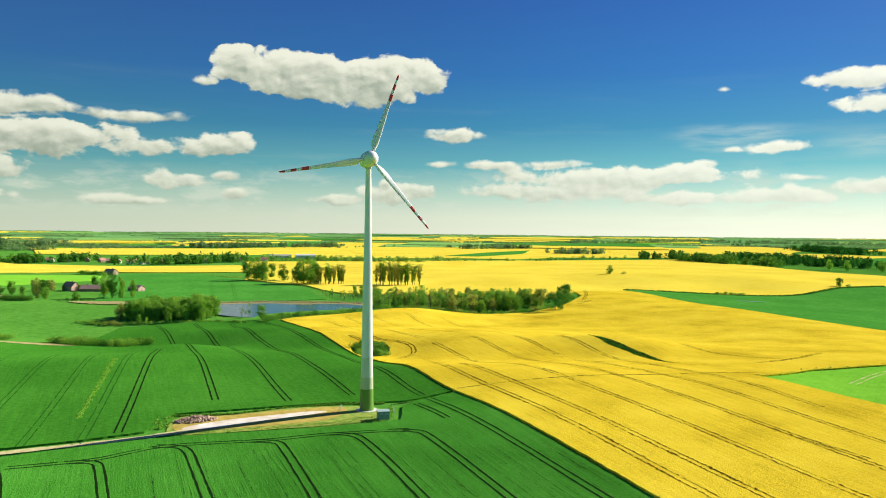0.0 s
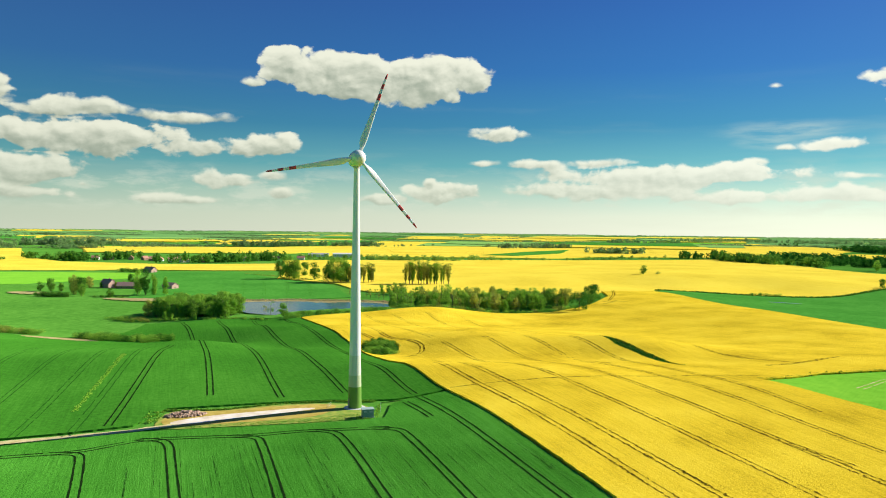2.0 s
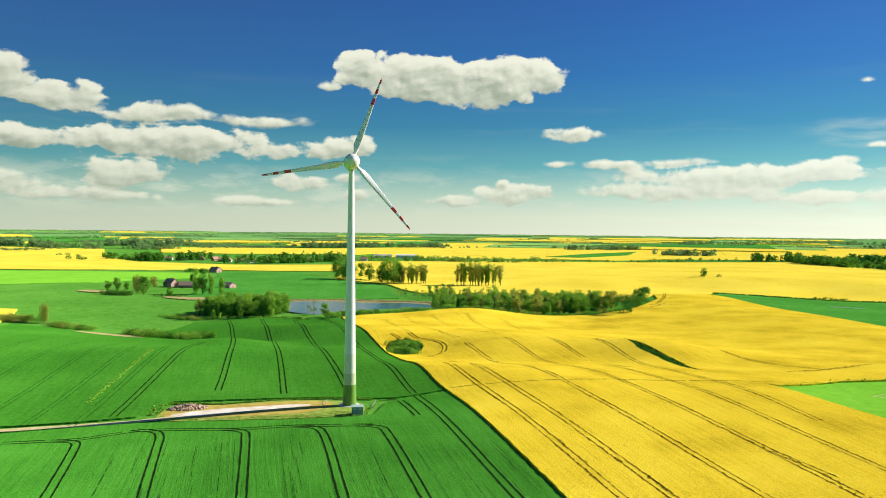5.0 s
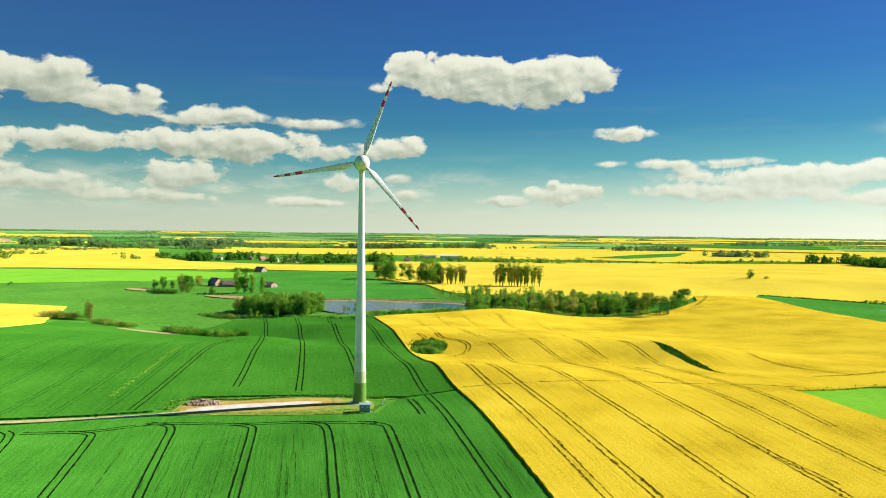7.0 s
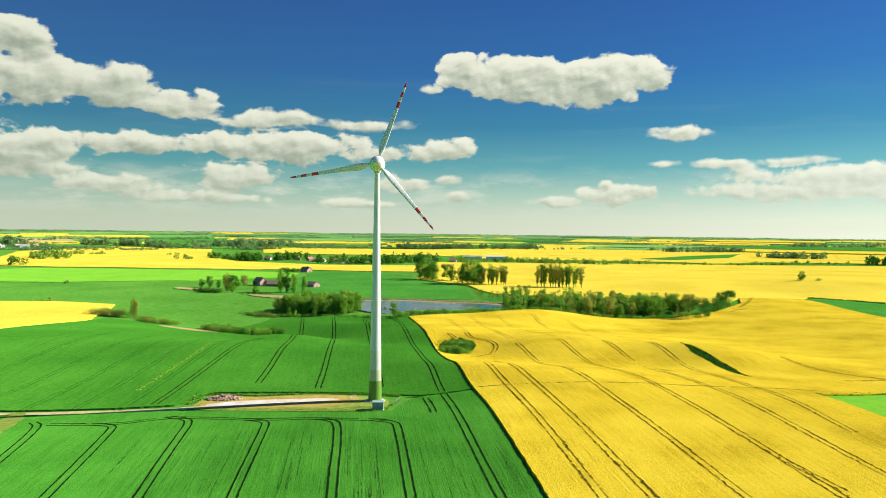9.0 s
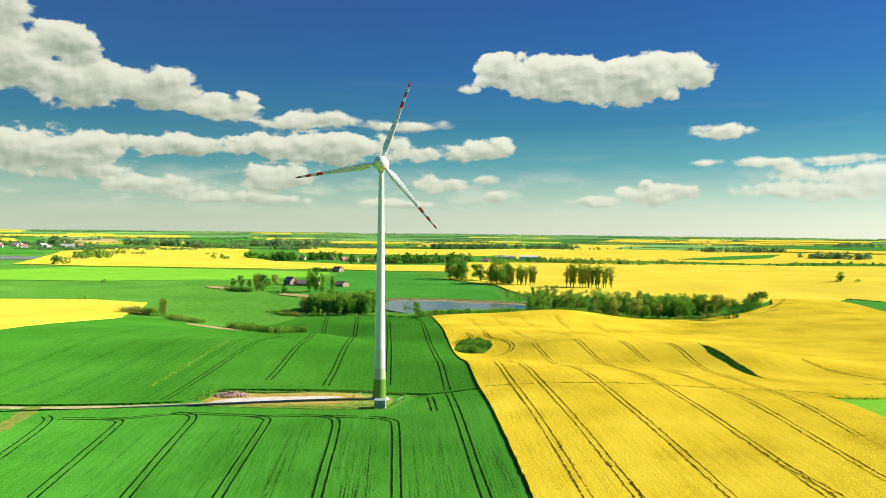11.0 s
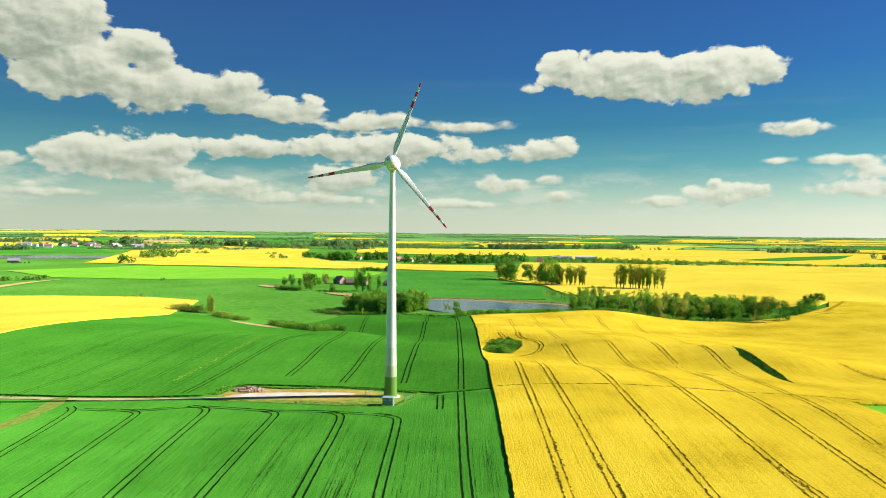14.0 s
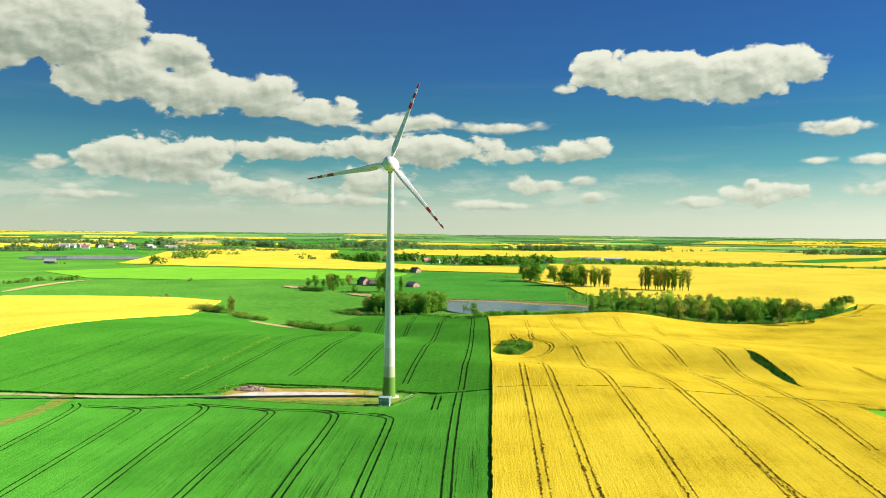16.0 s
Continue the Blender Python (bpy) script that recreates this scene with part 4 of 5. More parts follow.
# wood east of the pond
EAST = [(-14, 350), (28, 348), (60, 352), (100, 362), (130, 382), (128, 405), (105, 420), (60, 410), (15, 395), (-12, 378)]
grove(EAST, 130, [B, B, BO, R, RO, B], 10, 15.5, "leafy green tree in the wood beside rapeseed", "trees of the eastern wood", 6)
row([(-12, 340), (28, 341), (62, 347), (102, 357), (132, 375)], 4.0, [S, S, SO, SD], 2.2, 4.5, "low shrub along the wood's foot", "shrubs by the eastern wood", 7)
plant("dome", 133, 359, 16, LEAF_CORNER, "big dark round tree at the wood's corner", "", 1, 1.0)
row([(146, 384), (154, 410), (160, 436)], 6, [BD, BD, SD], 5.5, 8.5, "dark hedge tree between two fields", "trees of the field hedge", 8, 2.0)
for x, y, high in ((160, 456, 9.5), (166, 470, 9.5), (172, 486, 9)):
    plant("dome", x, y, high, LEAF_CORNER, "dark round tree at the hedge's end", "trees of the field hedge", 2, 1.0)
# poplars
row([(-15, 616), (8, 612), (32, 616)], 3.3, [TL, TO, TL], 25, 31, "tall poplar with thin crown and bare lower trunk", "poplars in a row", 9, 2.0)
row([(-80, 628), (-66, 629), (-52, 628)], 3.4, [TO, TL], 22, 29, "tall poplar with thin crown and bare lower trunk", "poplars by the green field", 10, 1.6)
for x, y, high, wide in ((-175, 700, 22, 0.9), (-160, 684, 29, 1.15), (-153, 680, 27, 1.1), (-152, 742, 20, 0.9), (-127, 674, 21, 1.1), (-106, 636, 24, 1.0), (-98, 630, 29, 1.1), (-90, 626, 29, 1.1), (-84, 630, 26, 0.9)):
    plant("broad", x, y, high, LEAF if high > 26 else LEAF_DARK, "tall full-crowned green tree beside the field", "tall trees by the green field", int(high) % 3, wide)
row([(-172, 690), (-140, 672), (-112, 640)], 6, [SD, S], 2, 3.5, "low shrub under the tall trees", "shrubs under the tall trees", 11, 2)
row([(-186, 730), (-236, 770)], 7, [S, SO], 1.5, 2.5, "low shrub along a ditch in the green field", "ditch shrubs", 40, 1)
row([(-60, 478), (-36, 446), (-14, 430)], 5, [R, RO], 6, 9, "slender light green tree above the pond", "young trees above the pond", 12, 3)
grove([(-40, 470), (20, 430), (60, 430), (70, 460), (10, 480), (-20, 500)], 30, [B, RO, R, BO], 7, 12, "light green tree below the poplars", "trees below the poplars", 13)
row([(-10, 350), (-14, 372), (-8, 392)], 5, [S, B], 4, 7, "green tree at the pond's end", "trees at the pond's end", 14, 2)

# hedges in the near hollow
row([(-178, 200), (-166, 195), (-154, 193), (-142, 196), (-130, 206)], 3.0, [S, S, SD], 4.4, 6.2, "rounded green hedge shrub in the hollow", "hedge in the hollow", 15, 1.8)
row([(-242, 222), (-226, 214), (-212, 216)], 2.4, [S, SO, S], 3.4, 4.6, "rounded green hedge shrub beside a dirt strip", "hedge by the dirt strip", 16, 1.2)
row([(-280, 226), (-260, 229)], 2.8, [SO, S, SO], 4.5, 6.5, "olive green shrub beside the yellow field", "shrubs by the yellow field", 17, 1.5)
plant("broad", -252, 230, 14, LEAF_OLIVE, "upright olive green tree beside shrubs", "", 0, 0.75)
grove([(-12, 136), (-8, 122), (-2, 118), (3, 125), (5, 138), (1, 149), (-6, 155), (-11, 149)], 32, [S, S, SD], 3.0, 4.4, "low green shrub in a round clump amid rapeseed", "round shrub clump", 18)
# single trees in the rapeseed and on the eastern fields
plant("broad", 284, 726, 12, LEAF_DARK, "lone dark tree in yellow rapeseed", "", 0, 1.2)
plant("bush", 303, 722, 5, LEAF_OLIVE, "small bush beside the lone tree", "", 0)
row([(345, 541), (375, 545)], 6, [SD], 3, 4.5, "dark shrub at the green field's edge", "shrubs at the green field", 19)
plant("broad", 529, 622, 11, LEAF_DARK, "round dark tree on the field edge", "", 1, 1.3)
plant("bush", 541, 624, 4, LEAF_DARK, "small dark bush on the field edge", "", 1)
for x, y in ((704, 1150), (770, 1040), (790, 1020), (840, 1000), (870, 960)):
    plant("broad", x, y, 19, LEAF, "large round field tree in light green", "field trees in the east", 2, 1.1)

# ---- farm ----
BRICK_M = plain_material("old brick", (0.26, 0.14, 0.09), (0.42, 0.25, 0.16), 1.5, 0.9, 0.4, 0.03)
TILE_RED = plain_material("red roof tiles", (0.34, 0.15, 0.10), (0.52, 0.27, 0.19), 1.2, 0.85, 0.5, 0.04)
TILE_GREY = plain_material("grey roof sheets", (0.30, 0.29, 0.28), (0.46, 0.44, 0.42), 1.0, 0.8, 0.4, 0.03)
PLASTER = plain_material("pale plaster", (0.55, 0.52, 0.46), (0.72, 0.70, 0.64), 0.8, 0.9, 0.2, 0.02)
PINK = plain_material("faded pink plaster", (0.34, 0.21, 0.15), (0.50, 0.36, 0.28), 0.8, 0.9, 0.3, 0.02)
TILE_BROWN = plain_material("weathered brown tiles", (0.22, 0.12, 0.09), (0.42, 0.28, 0.23), 1.2, 0.85, 0.5, 0.04)
PANE, n = material("window glass")
finish(PANE, n, (0.03, 0.04, 0.05, 1), 0.08, spec=0.6)
WOOD = plain_material("weathered boards", (0.14, 0.11, 0.08), (0.26, 0.21, 0.16), 2.0, 0.9, 0.4, 0.02)


def house(name, label, x, y, turn, size, roof_h, wall_mat, roof_mat, windows=3, chimney=False, category="house", group=""):
    """Gabled building: size is length, depth and eaves height."""
    l, d, h = size
    top = tagged(new(name), label, category, group)
    top.matrix_basis = pose(x, y, land(x, y) - 0.2, 0, 0, turn)
    bm = bmesh.new()
    pts = [(-l / 2, -d / 2), (l / 2, -d / 2), (l / 2, d / 2), (-l / 2, d / 2)]
    low = [bm.verts.new((a, b, -0.8)) for a, b in pts]
    up = [bm.verts.new((a, b, h)) for a, b in pts]
    ridge = [bm.verts.new((-l / 2, 0, h + roof_h)), bm.verts.new((l / 2, 0, h + roof_h))]
    bm.faces.new((low[0], low[1], up[1], up[0]))
    bm.faces.new((low[2], low[3], up[3], up[2]))
    bm.faces.new((low[1], low[2], up[2], ridge[1], up[1]))
    bm.faces.new((low[3], low[0], up[0], ridge[0], up[3]))
    wall = part("wall", bm, wall_mat, top)
    bm = bmesh.new()
    o, t = 0.5, 0.25
    slope = roof_h / (d / 2)
    for s in (-1, 1):
        a = [(x1, y1, z1) for x1, y1, z1 in ((-l / 2 - o, 0, h + roof_h + 0.05), (l / 2 + o, 0, h + roof_h + 0.05), (l / 2 + o, s * (d / 2 + o), h - o * slope + 0.05), (-l / 2 - o, s * (d / 2 + o), h - o * slope + 0.05))]
        b = [(p[0], p[1], p[2] + t) for p in a]
        q = [bm.verts.new(p) for p in a + b]
        for f in ((0, 1, 2, 3), (4, 5, 6, 7), (0, 1, 5, 4), (1, 2, 6, 5), (2, 3, 7, 6), (3, 0, 4, 7)):
            bm.faces.new([q[i] for i in f])
    bmesh.ops.recalc_face_normals(bm, faces=bm.faces)
    roof = part("roof", bm, roof_mat, top)
    if chimney:
        bm = bmesh.new()
        box(bm, (0.8, 0.8, 1.8), (l * 0.18, 0, h + roof_h + 0.5), 0, 0.04)
        part("chimney", bm, BRICK_M, roof)
    for i in range(windows):
        for s in (-1, 1):
            bm = bmesh.new()
            px = -l / 2 + l * (i + 1) / (windows + 1)
            box(bm, (1.3, 0.12, 1.5), (px, s * (d / 2 + 0.03), h * 0.55), 0, 0.02)
            w = part("window", bm, PLASTER, wall)
            bm = bmesh.new()
            box(bm, (1.05, 0.05, 1.25), (px, s * (d / 2 + 0.1), h * 0.55))
            part("pane", bm, PANE, top)
    bm = bmesh.new()
    box(bm, (0.1, 2.2, 2.4), (l / 2 + 0.03, 0, 1.0), 0, 0.02)
    part("door", bm, WOOD, wall)
    return top


house("farmhouse", "farmhouse with pale pinkish walls and a red-brown tiled roof", -310, 526, -28, (13, 9.5, 4.2), 4.6, PINK, TILE_BROWN, 3, True)
house("barn", "long low brick barn with a dark roof", -286, 522, 4, (24, 9, 2.8), 3.4, BRICK_M, TILE_BROWN, 4, False, "barn")
house("barn", "weathered barn with a grey sheet roof", -246, 522, -24, (13, 9, 3.6), 2.6, PINK, TILE_BROWN, 3, False, "barn")
house("house", "lone pale house with a dark roof between two fields", -372, 790, -24, (15, 10, 3.6), 4.0, PINK, TILE_BROWN, 3, True)
row([(-412, 792), (-386, 786)], 4, [SD, SD, S], 5, 7, "dark shrub beside the lone house", "shrubs by the lone house", 20, 2)
for x, y, high, mat, wide in ((-249, 450, 23, LEAF, 0.62), (-241, 447, 24, LEAF_DARK, 0.58), (-232, 446, 21, LEAF, 0.6), (-225, 452, 18, LEAF, 0.6)):
    plant("broad", x, y, high, mat, "tall leafy tree in the farmyard", "farmyard trees", int(high) % 3, wide)
for x, y, high, mat, wide in ((-352, 478, 9, LEAF_DARK, 1.1), (-338, 470, 13, LEAF_DARK, 0.9), (-332, 478, 9, LEAF, 1.2), (-344, 482, 7, LEAF_DARK, 1.3), (-306, 448, 18, LEAF_OLIVE, 0.85), (-300, 450, 16, LEAF_DARK, 0.9), (-291, 432, 11, LEAF, 0.9), (-318, 470, 8, LEAF, 1.2), (-262, 424, 8, LEAF, 1.2), (-326, 520, 12, LEAF_OLIVE, 1.1), (-330, 528, 10, LEAF_DARK, 1.2), (-296, 548, 13, LEAF_DARK, 0.9), (-322, 500, 8, LEAF, 1.2)):
    plant("broad", x, y, high, mat, "green tree beside the farm", "trees round the farm", int(high) % 3, wide)
row([(-326, 428), (-300, 424)], 2.4, [SD, SD], 4.2, 5.4, "dark clipped hedge shrub near the farm", "farm hedge", 23, 0.6)
# Low shrubs added to darken the meadow where the farmyard trees' shadow falls.
row([(-276, 424), (-252, 420)], 6, [SD, S, SD], 1.8, 2.8, "low dark shrub in place of tree shade", "meadow shrubs", 24, 2)
row([(-316, 522), (-288, 528)], 7, [BO, B], 6, 8, "garden tree behind the farmhouse", "garden trees", 25, 2)

# bare strips of soil
def bare(line, width, label):
    pts = resampled(rounded(line, 2), 2)
    rnd = random.Random(7)
    bm = bmesh.new()
    last = None
    for i, p in enumerate(pts):
        d = (pts[min(len(pts) - 1, i + 1)] - pts[max(0, i - 1)]).normalized()
        w = width * 0.5 * (0.12 + math.sin(math.pi * i / (len(pts) - 1)) ** 0.6) * rnd.uniform(0.75, 1.15)
        q = [bm.verts.new((v.x, v.y, land(v.x, v.y) + 0.55)) for v in (p + Vector((-d.y, d.x)) * w, p - Vector((-d.y, d.x)) * w)]
        if last:
            bm.faces.new((last[0], last[1], q[1], q[0]))
        last = q
    top = tagged(new("dirt_strip"), label, "bare soil", kind="structure")
    part("soil", bm, PLOUGHED, top)


bare([(-210, 197), (-192, 192), (-162, 186)], 10, "pale bare soil between hedges")
bare([(-292, 236), (-275, 234), (-262, 228)], 10, "pale bare soil beside the yellow field")
bare([(-372, 462), (-350, 455), (-328, 448)], 22, "pale bare soil below the farm")
bare([(-262, 412), (-240, 405), (-215, 402), (-196, 392)], 20, "pale bare soil beside the farm wood")
bare([(-548, 262), (-585, 323), (-611, 378), (-620, 425)], 12, "pale bare bank below a hedge")
bare([(-160, 392), (-107, 409), (-66, 405), (-28, 404), (-2, 382)], 24, "pale reed bank along the pond")

bare([(-860, 478), (-816, 508), (-786, 547)], 7, "pale bare line across green fields")

# ---- far fields ----
FAR = [
    (RAPE_FAR, [(155, 2152), (520, 2262), (674, 2183), (595, 1756), (425, 1592), (259, 1436), (121, 1475)]),
    (RAPE_FAR, [(763, 2505), (1269, 2724), (1387, 2214), (1032, 1791), (783, 1775), (600, 1753)]),
    (RAPE_FAR, [(208, 3010), (547, 2857), (479, 2469), (175, 2470)]),
    (RAPE_FAR, [(-1161, 2470), (-928, 2459), (-881, 2299), (-1072, 2266)]),
    (RAPE_FAR, [(-1000, 1858), (-494, 1985), (-266, 2303), (-148, 1991), (-361, 1577), (-638, 1506), (-800, 1500)]),
    (RAPE_FAR, [(-991, 2625), (-430, 2712), (-113, 2892), (-235, 2438), (-588, 2307)]),
    (RAPE_FAR, [(-1662, 2708), (-1400, 2800), (-1250, 2500), (-1500, 2450)]),
    (RAPE_FAR, [(-60, 2500), (120, 2480), (100, 1800), (-100, 1714), (-130, 1900)]),
    (RAPE_FAR, [(900, 1700), (1200, 1850), (1350, 1650), (1100, 1500)]),
]
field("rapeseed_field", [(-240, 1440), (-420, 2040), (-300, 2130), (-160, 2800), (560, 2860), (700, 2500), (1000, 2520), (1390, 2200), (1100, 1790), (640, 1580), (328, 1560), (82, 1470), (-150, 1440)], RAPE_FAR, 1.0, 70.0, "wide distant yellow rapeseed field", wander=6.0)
FAR += [
    (PLOUGHED, [(-2048, 2022), (-1934, 2167), (-1645, 1844), (-1718, 1684)]),
    (FAR_GREEN, [(-1760, 1250), (-1500, 1480), (-1420, 1260), (-1250, 1130), (-1400, 950)]),
    (FAR_GREEN, [(-1900, 2500), (-1500, 2700), (-1200, 2300), (-1500, 2100)]),
    (BARLEY, [(-780, 2250), (-500, 2280), (-300, 2500), (-600, 2600)]),
    (FAR_GREEN, [(-700, 2020), (-350, 2080), (-280, 2350), (-650, 2250)]),
    (BARLEY, [(700, 3000), (1300, 2950), (1250, 2760), (760, 2600)]),
    (FAR_GREEN, [(1100, 1500), (1380, 1680), (1600, 1300), (1250, 1100), (900, 1250)]),
]
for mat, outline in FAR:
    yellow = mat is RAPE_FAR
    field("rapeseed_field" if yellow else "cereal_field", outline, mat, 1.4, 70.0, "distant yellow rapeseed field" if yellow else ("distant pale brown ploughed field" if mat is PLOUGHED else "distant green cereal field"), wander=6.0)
field("cereal_field", [(127, 1602), (259, 1844), (414, 2026), (350, 1772), (210, 1577)], FAR_GREEN, 2.2, 60.0, "distant green cereal strip amid rapeseed", wander=2.0)
field("cereal_field", [(-470, 2108), (-612, 2672), (-178, 2922), (-172, 2850), (-320, 2305)], FAR_GREEN, 2.4, 60.0, "distant green cereal field", wander=4.0)
arc = [radians(-60 + 4 * k) for k in range(36)]
# Haze towards the horizon is painted as this ring's pale green.
field("meadow", [(-math.sin(b) * 2750, math.cos(b) * 2750) for b in arc] + [(-math.sin(b) * 4690, math.cos(b) * 4690) for b in arc[::-1]], HAZE_GREEN, 0.9, 150.0, "pale green meadows towards the horizon", wander=10.0)
rnd = random.Random(11)
for k in range(120):
    b, r = radians(rnd.uniform(-52, 72)), rnd.uniform(2300, 4600)
    w, d = rnd.uniform(90, 330), rnd.uniform(60, 190)
    c, s = math.cos(b), math.sin(b)
    pts = []
    for u, v in ((-w, -d), (w, -d * rnd.uniform(0.4, 1)), (w, d), (-w * rnd.uniform(0.6, 1), d)):
        pts.append((-s * (r + v) + c * u, c * (r + v) + s * u))
    mat = rnd.choice((RAPE_FAR, RAPE_FAR, HAZE_BARLEY, FAR_GREEN)) if r < 3300 else rnd.choice((RAPE_FAR, HAZE_BARLEY, HAZE_GREEN))
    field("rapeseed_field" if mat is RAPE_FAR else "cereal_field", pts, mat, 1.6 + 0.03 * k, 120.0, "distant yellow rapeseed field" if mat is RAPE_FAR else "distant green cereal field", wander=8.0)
pool("water", [(-1360, 880), (-1230, 1020), (-1080, 1000), (-1020, 925), (-1100, 830), (-1200, 760)], -8.3, "distant pale lake among fields")


# ---- far woods, rows of trees and hedges, too many to count ----
def far_wood(line, depth, low, high, spacing, label, seed, mat, sprays_each=30, wide=1.0):
    rnd = random.Random(seed)
    verts, faces = [], []
    length = sum((Vector(b) - Vector(a)).length for a, b in zip(line, line[1:]))
    count = max(3, int(length * max(depth, spacing) / spacing ** 2))
    pts = resampled(line, max(1.0, length / 200))
    mids, sizes, sprays = [], [], []
    for _ in range(count):
        i = rnd.randrange(len(pts) - 1) if len(pts) > 1 else 0
        p = pts[i].lerp(pts[min(i + 1, len(pts) - 1)], rnd.random()) + Vector((rnd.uniform(-0.3, 0.3), rnd.uniform(-0.5, 0.5))) * depth
        h = low * 0.6 + (high - low * 0.6) * rnd.random() ** 1.3
        w = h * rnd.uniform(0.32, 0.55) * wide
        mids.append((p.x, p.y, land(p.x, p.y) + h * 0.42))
        sizes.append((w, w, h * 0.45))
        sprays.append(h * (0.34 if sprays_each < 40 else 0.24))
    leaves(verts, faces, mids, sizes, sprays_each, sprays, rnd)
    ob = mesh_object("woodland", verts, faces, mat)
    return tagged(ob, label, "woodland", kind="stuff")


# line, depth, lowest, highest, spacing, label
ROWS_FAR = [
    ([(-797, 1226), (-803, 1295)], 20, 7, 12, 12, "field trees by the village"),
    ([(-693, 1120), (-632, 1097)], 14, 4, 7, 8, "village trees and gardens"),
    ([(-650, 1124), (-626, 1085), (-584, 1144), (-567, 1242)], 40, 9, 18, 13, "village trees and gardens"),
    ([(-472, 1060), (-407, 1086), (-341, 1135), (-283, 1252)], 50, 8, 19, 14, "village trees and gardens"),
    ([(-500, 1130), (-420, 1180), (-300, 1290)], 40, 8, 15, 16, "village trees and gardens"),
    ([(-270, 1290), (-160, 1290), (-82, 1262), (57, 1255)], 30, 6, 12, 9, "long hedge of trees behind the rapeseed"),
    ([(-1010, 1710), (-966, 1729)], 20, 16, 25, 14, "tall distant field trees"),
    ([(-946, 1676), (-887, 1762)], 40, 8, 14, 12, "distant strip of wood"),
    ([(-1178, 1899), (-957, 2020)], 90, 14, 21, 14, "distant strip of wood"),
    ([(-618, 2051), (-400, 2140), (-178, 2251)], 90, 12, 18, 14, "distant strip of wood"),
    ([(-823, 1922), (-782, 1939)], 20, 7, 10, 10, "small copse in the fields"),
    ([(436, 1828), (569, 1793)], 50, 13, 19, 12, "copse in the distant fields"),
    ([(137, 1332), (330, 1373)], 8, 5, 7, 7, "long hedgerow behind the rapeseed"),
]
ROWS_FAR += [
    ([(330, 1373), (427, 1466), (435, 1498), (562, 1520)], 10, 6, 9, 8, "long hedgerow behind the rapeseed"),
    ([(71, 1318), (131, 1331)], 24, 10, 14, 10, "small copse in the fields"),
    ([(152, 2260), (220, 2275)], 20, 9, 13, 14, "row of distant field trees"),
    ([(219, 2152), (445, 2244)], 70, 13, 19, 14, "distant strip of wood"),
    ([(596, 1541), (694, 1510)], 50, 14, 22, 13, "wooded slope behind the rapeseed"),
    ([(669, 1448), (666, 1274)], 60, 13, 20, 13, "wooded slope behind the rapeseed"),
    ([(638, 1210), (687, 1195), (728, 1116)], 40, 12, 20, 12, "wooded slope behind the rapeseed"),
    ([(846, 1575), (900, 1400), (960, 1257)], 160, 10, 18, 14, "dark distant wood, cloud shade in leaf colour"),
    ([(780, 1330), (860, 1180), (930, 1100)], 60, 9, 16, 13, "dark distant wood, cloud shade in leaf colour"),
    ([(1278, 2487), (1343, 2489)], 60, 10, 13, 15, "dark distant wood, cloud shade in leaf colour"),
    ([(1351, 2161), (1320, 1820)], 150, 13, 20, 16, "dark distant wood, cloud shade in leaf colour"),
    ([(1300, 1250), (1600, 1000), (1700, 700)], 200, 10, 18, 20, "dark distant wood, cloud shade in leaf colour"),
]
ROWS_FAR += [
    ([(-1040, 1003), (-1026, 1063)], 40, 10, 20, 11, "copse in the yellow field"),
    ([(-1000, 970), (-965, 1004)], 30, 9, 16, 10, "copse in the yellow field"),
    ([(-1144, 1208), (-1055, 1231)], 20, 6, 10, 9, "copse in the yellow field"),
    ([(-1414, 1750), (-1263, 1729), (-1201, 1650), (-1069, 1687)], 24, 14, 23, 12, "row of distant field trees"),
    ([(-1524, 1712), (-1443, 1788)], 24, 14, 22, 13, "row of distant field trees"),
    ([(-790, 1107), (-752, 1096)], 16, 8, 11, 9, "small copse in the fields"),
    ([(-762, 1176), (-649, 1130)], 30, 8, 14, 11, "village trees and gardens"),
    ([(-1671, 1567), (-1672, 1630)], 60, 18, 28, 16, "tall trees by the town"),
    ([(-1605, 1570), (-1519, 1592)], 20, 8, 12, 11, "row of distant field trees"),
    ([(-1640, 1030), (-1538, 1118)], 110, 10, 20, 18, "trees among distant town houses"),
    ([(-2096, 1358), (-1926, 1594)], 200, 10, 16, 18, "trees among distant town houses"),
    ([(-1739, 1429), (-1657, 1610)], 60, 9, 16, 16, "trees among distant town houses"),
    ([(-938, 1294), (-918, 1311)], 14, 5, 7, 8, "small copse in the fields"),
]
ROWS_FAR += [
    ([(-642, 335), (-655, 380), (-640, 430)], 12, 3, 5.5, 4.5, "low hedge above a bare bank"),
    ([(-1004, 668), (-983, 684)], 10, 2.5, 4, 5, "dark hedge beside the grey barn"),
    ([(-843, 738), (-824, 753)], 8, 14, 19, 9, "two field trees at the yellow field's edge"),
    ([(-390, 285), (-377, 297)], 8, 2.5, 4.6, 4, "low shrubs above the yellow field"),
    ([(-514, 465), (-508, 468)], 5, 3, 4.6, 4, "round field shrub"),
    ([(-560, 462), (-530, 466)], 6, 1.5, 2.5, 6, "scattered field shrubs"),
    ([(700, 2700), (1300, 3000), (1900, 2500)], 120, 10, 18, 22, "distant strip of wood"),
    ([(-230, 2120), (163, 2411)], 20, 6, 11, 18, "row of distant field trees"),
]
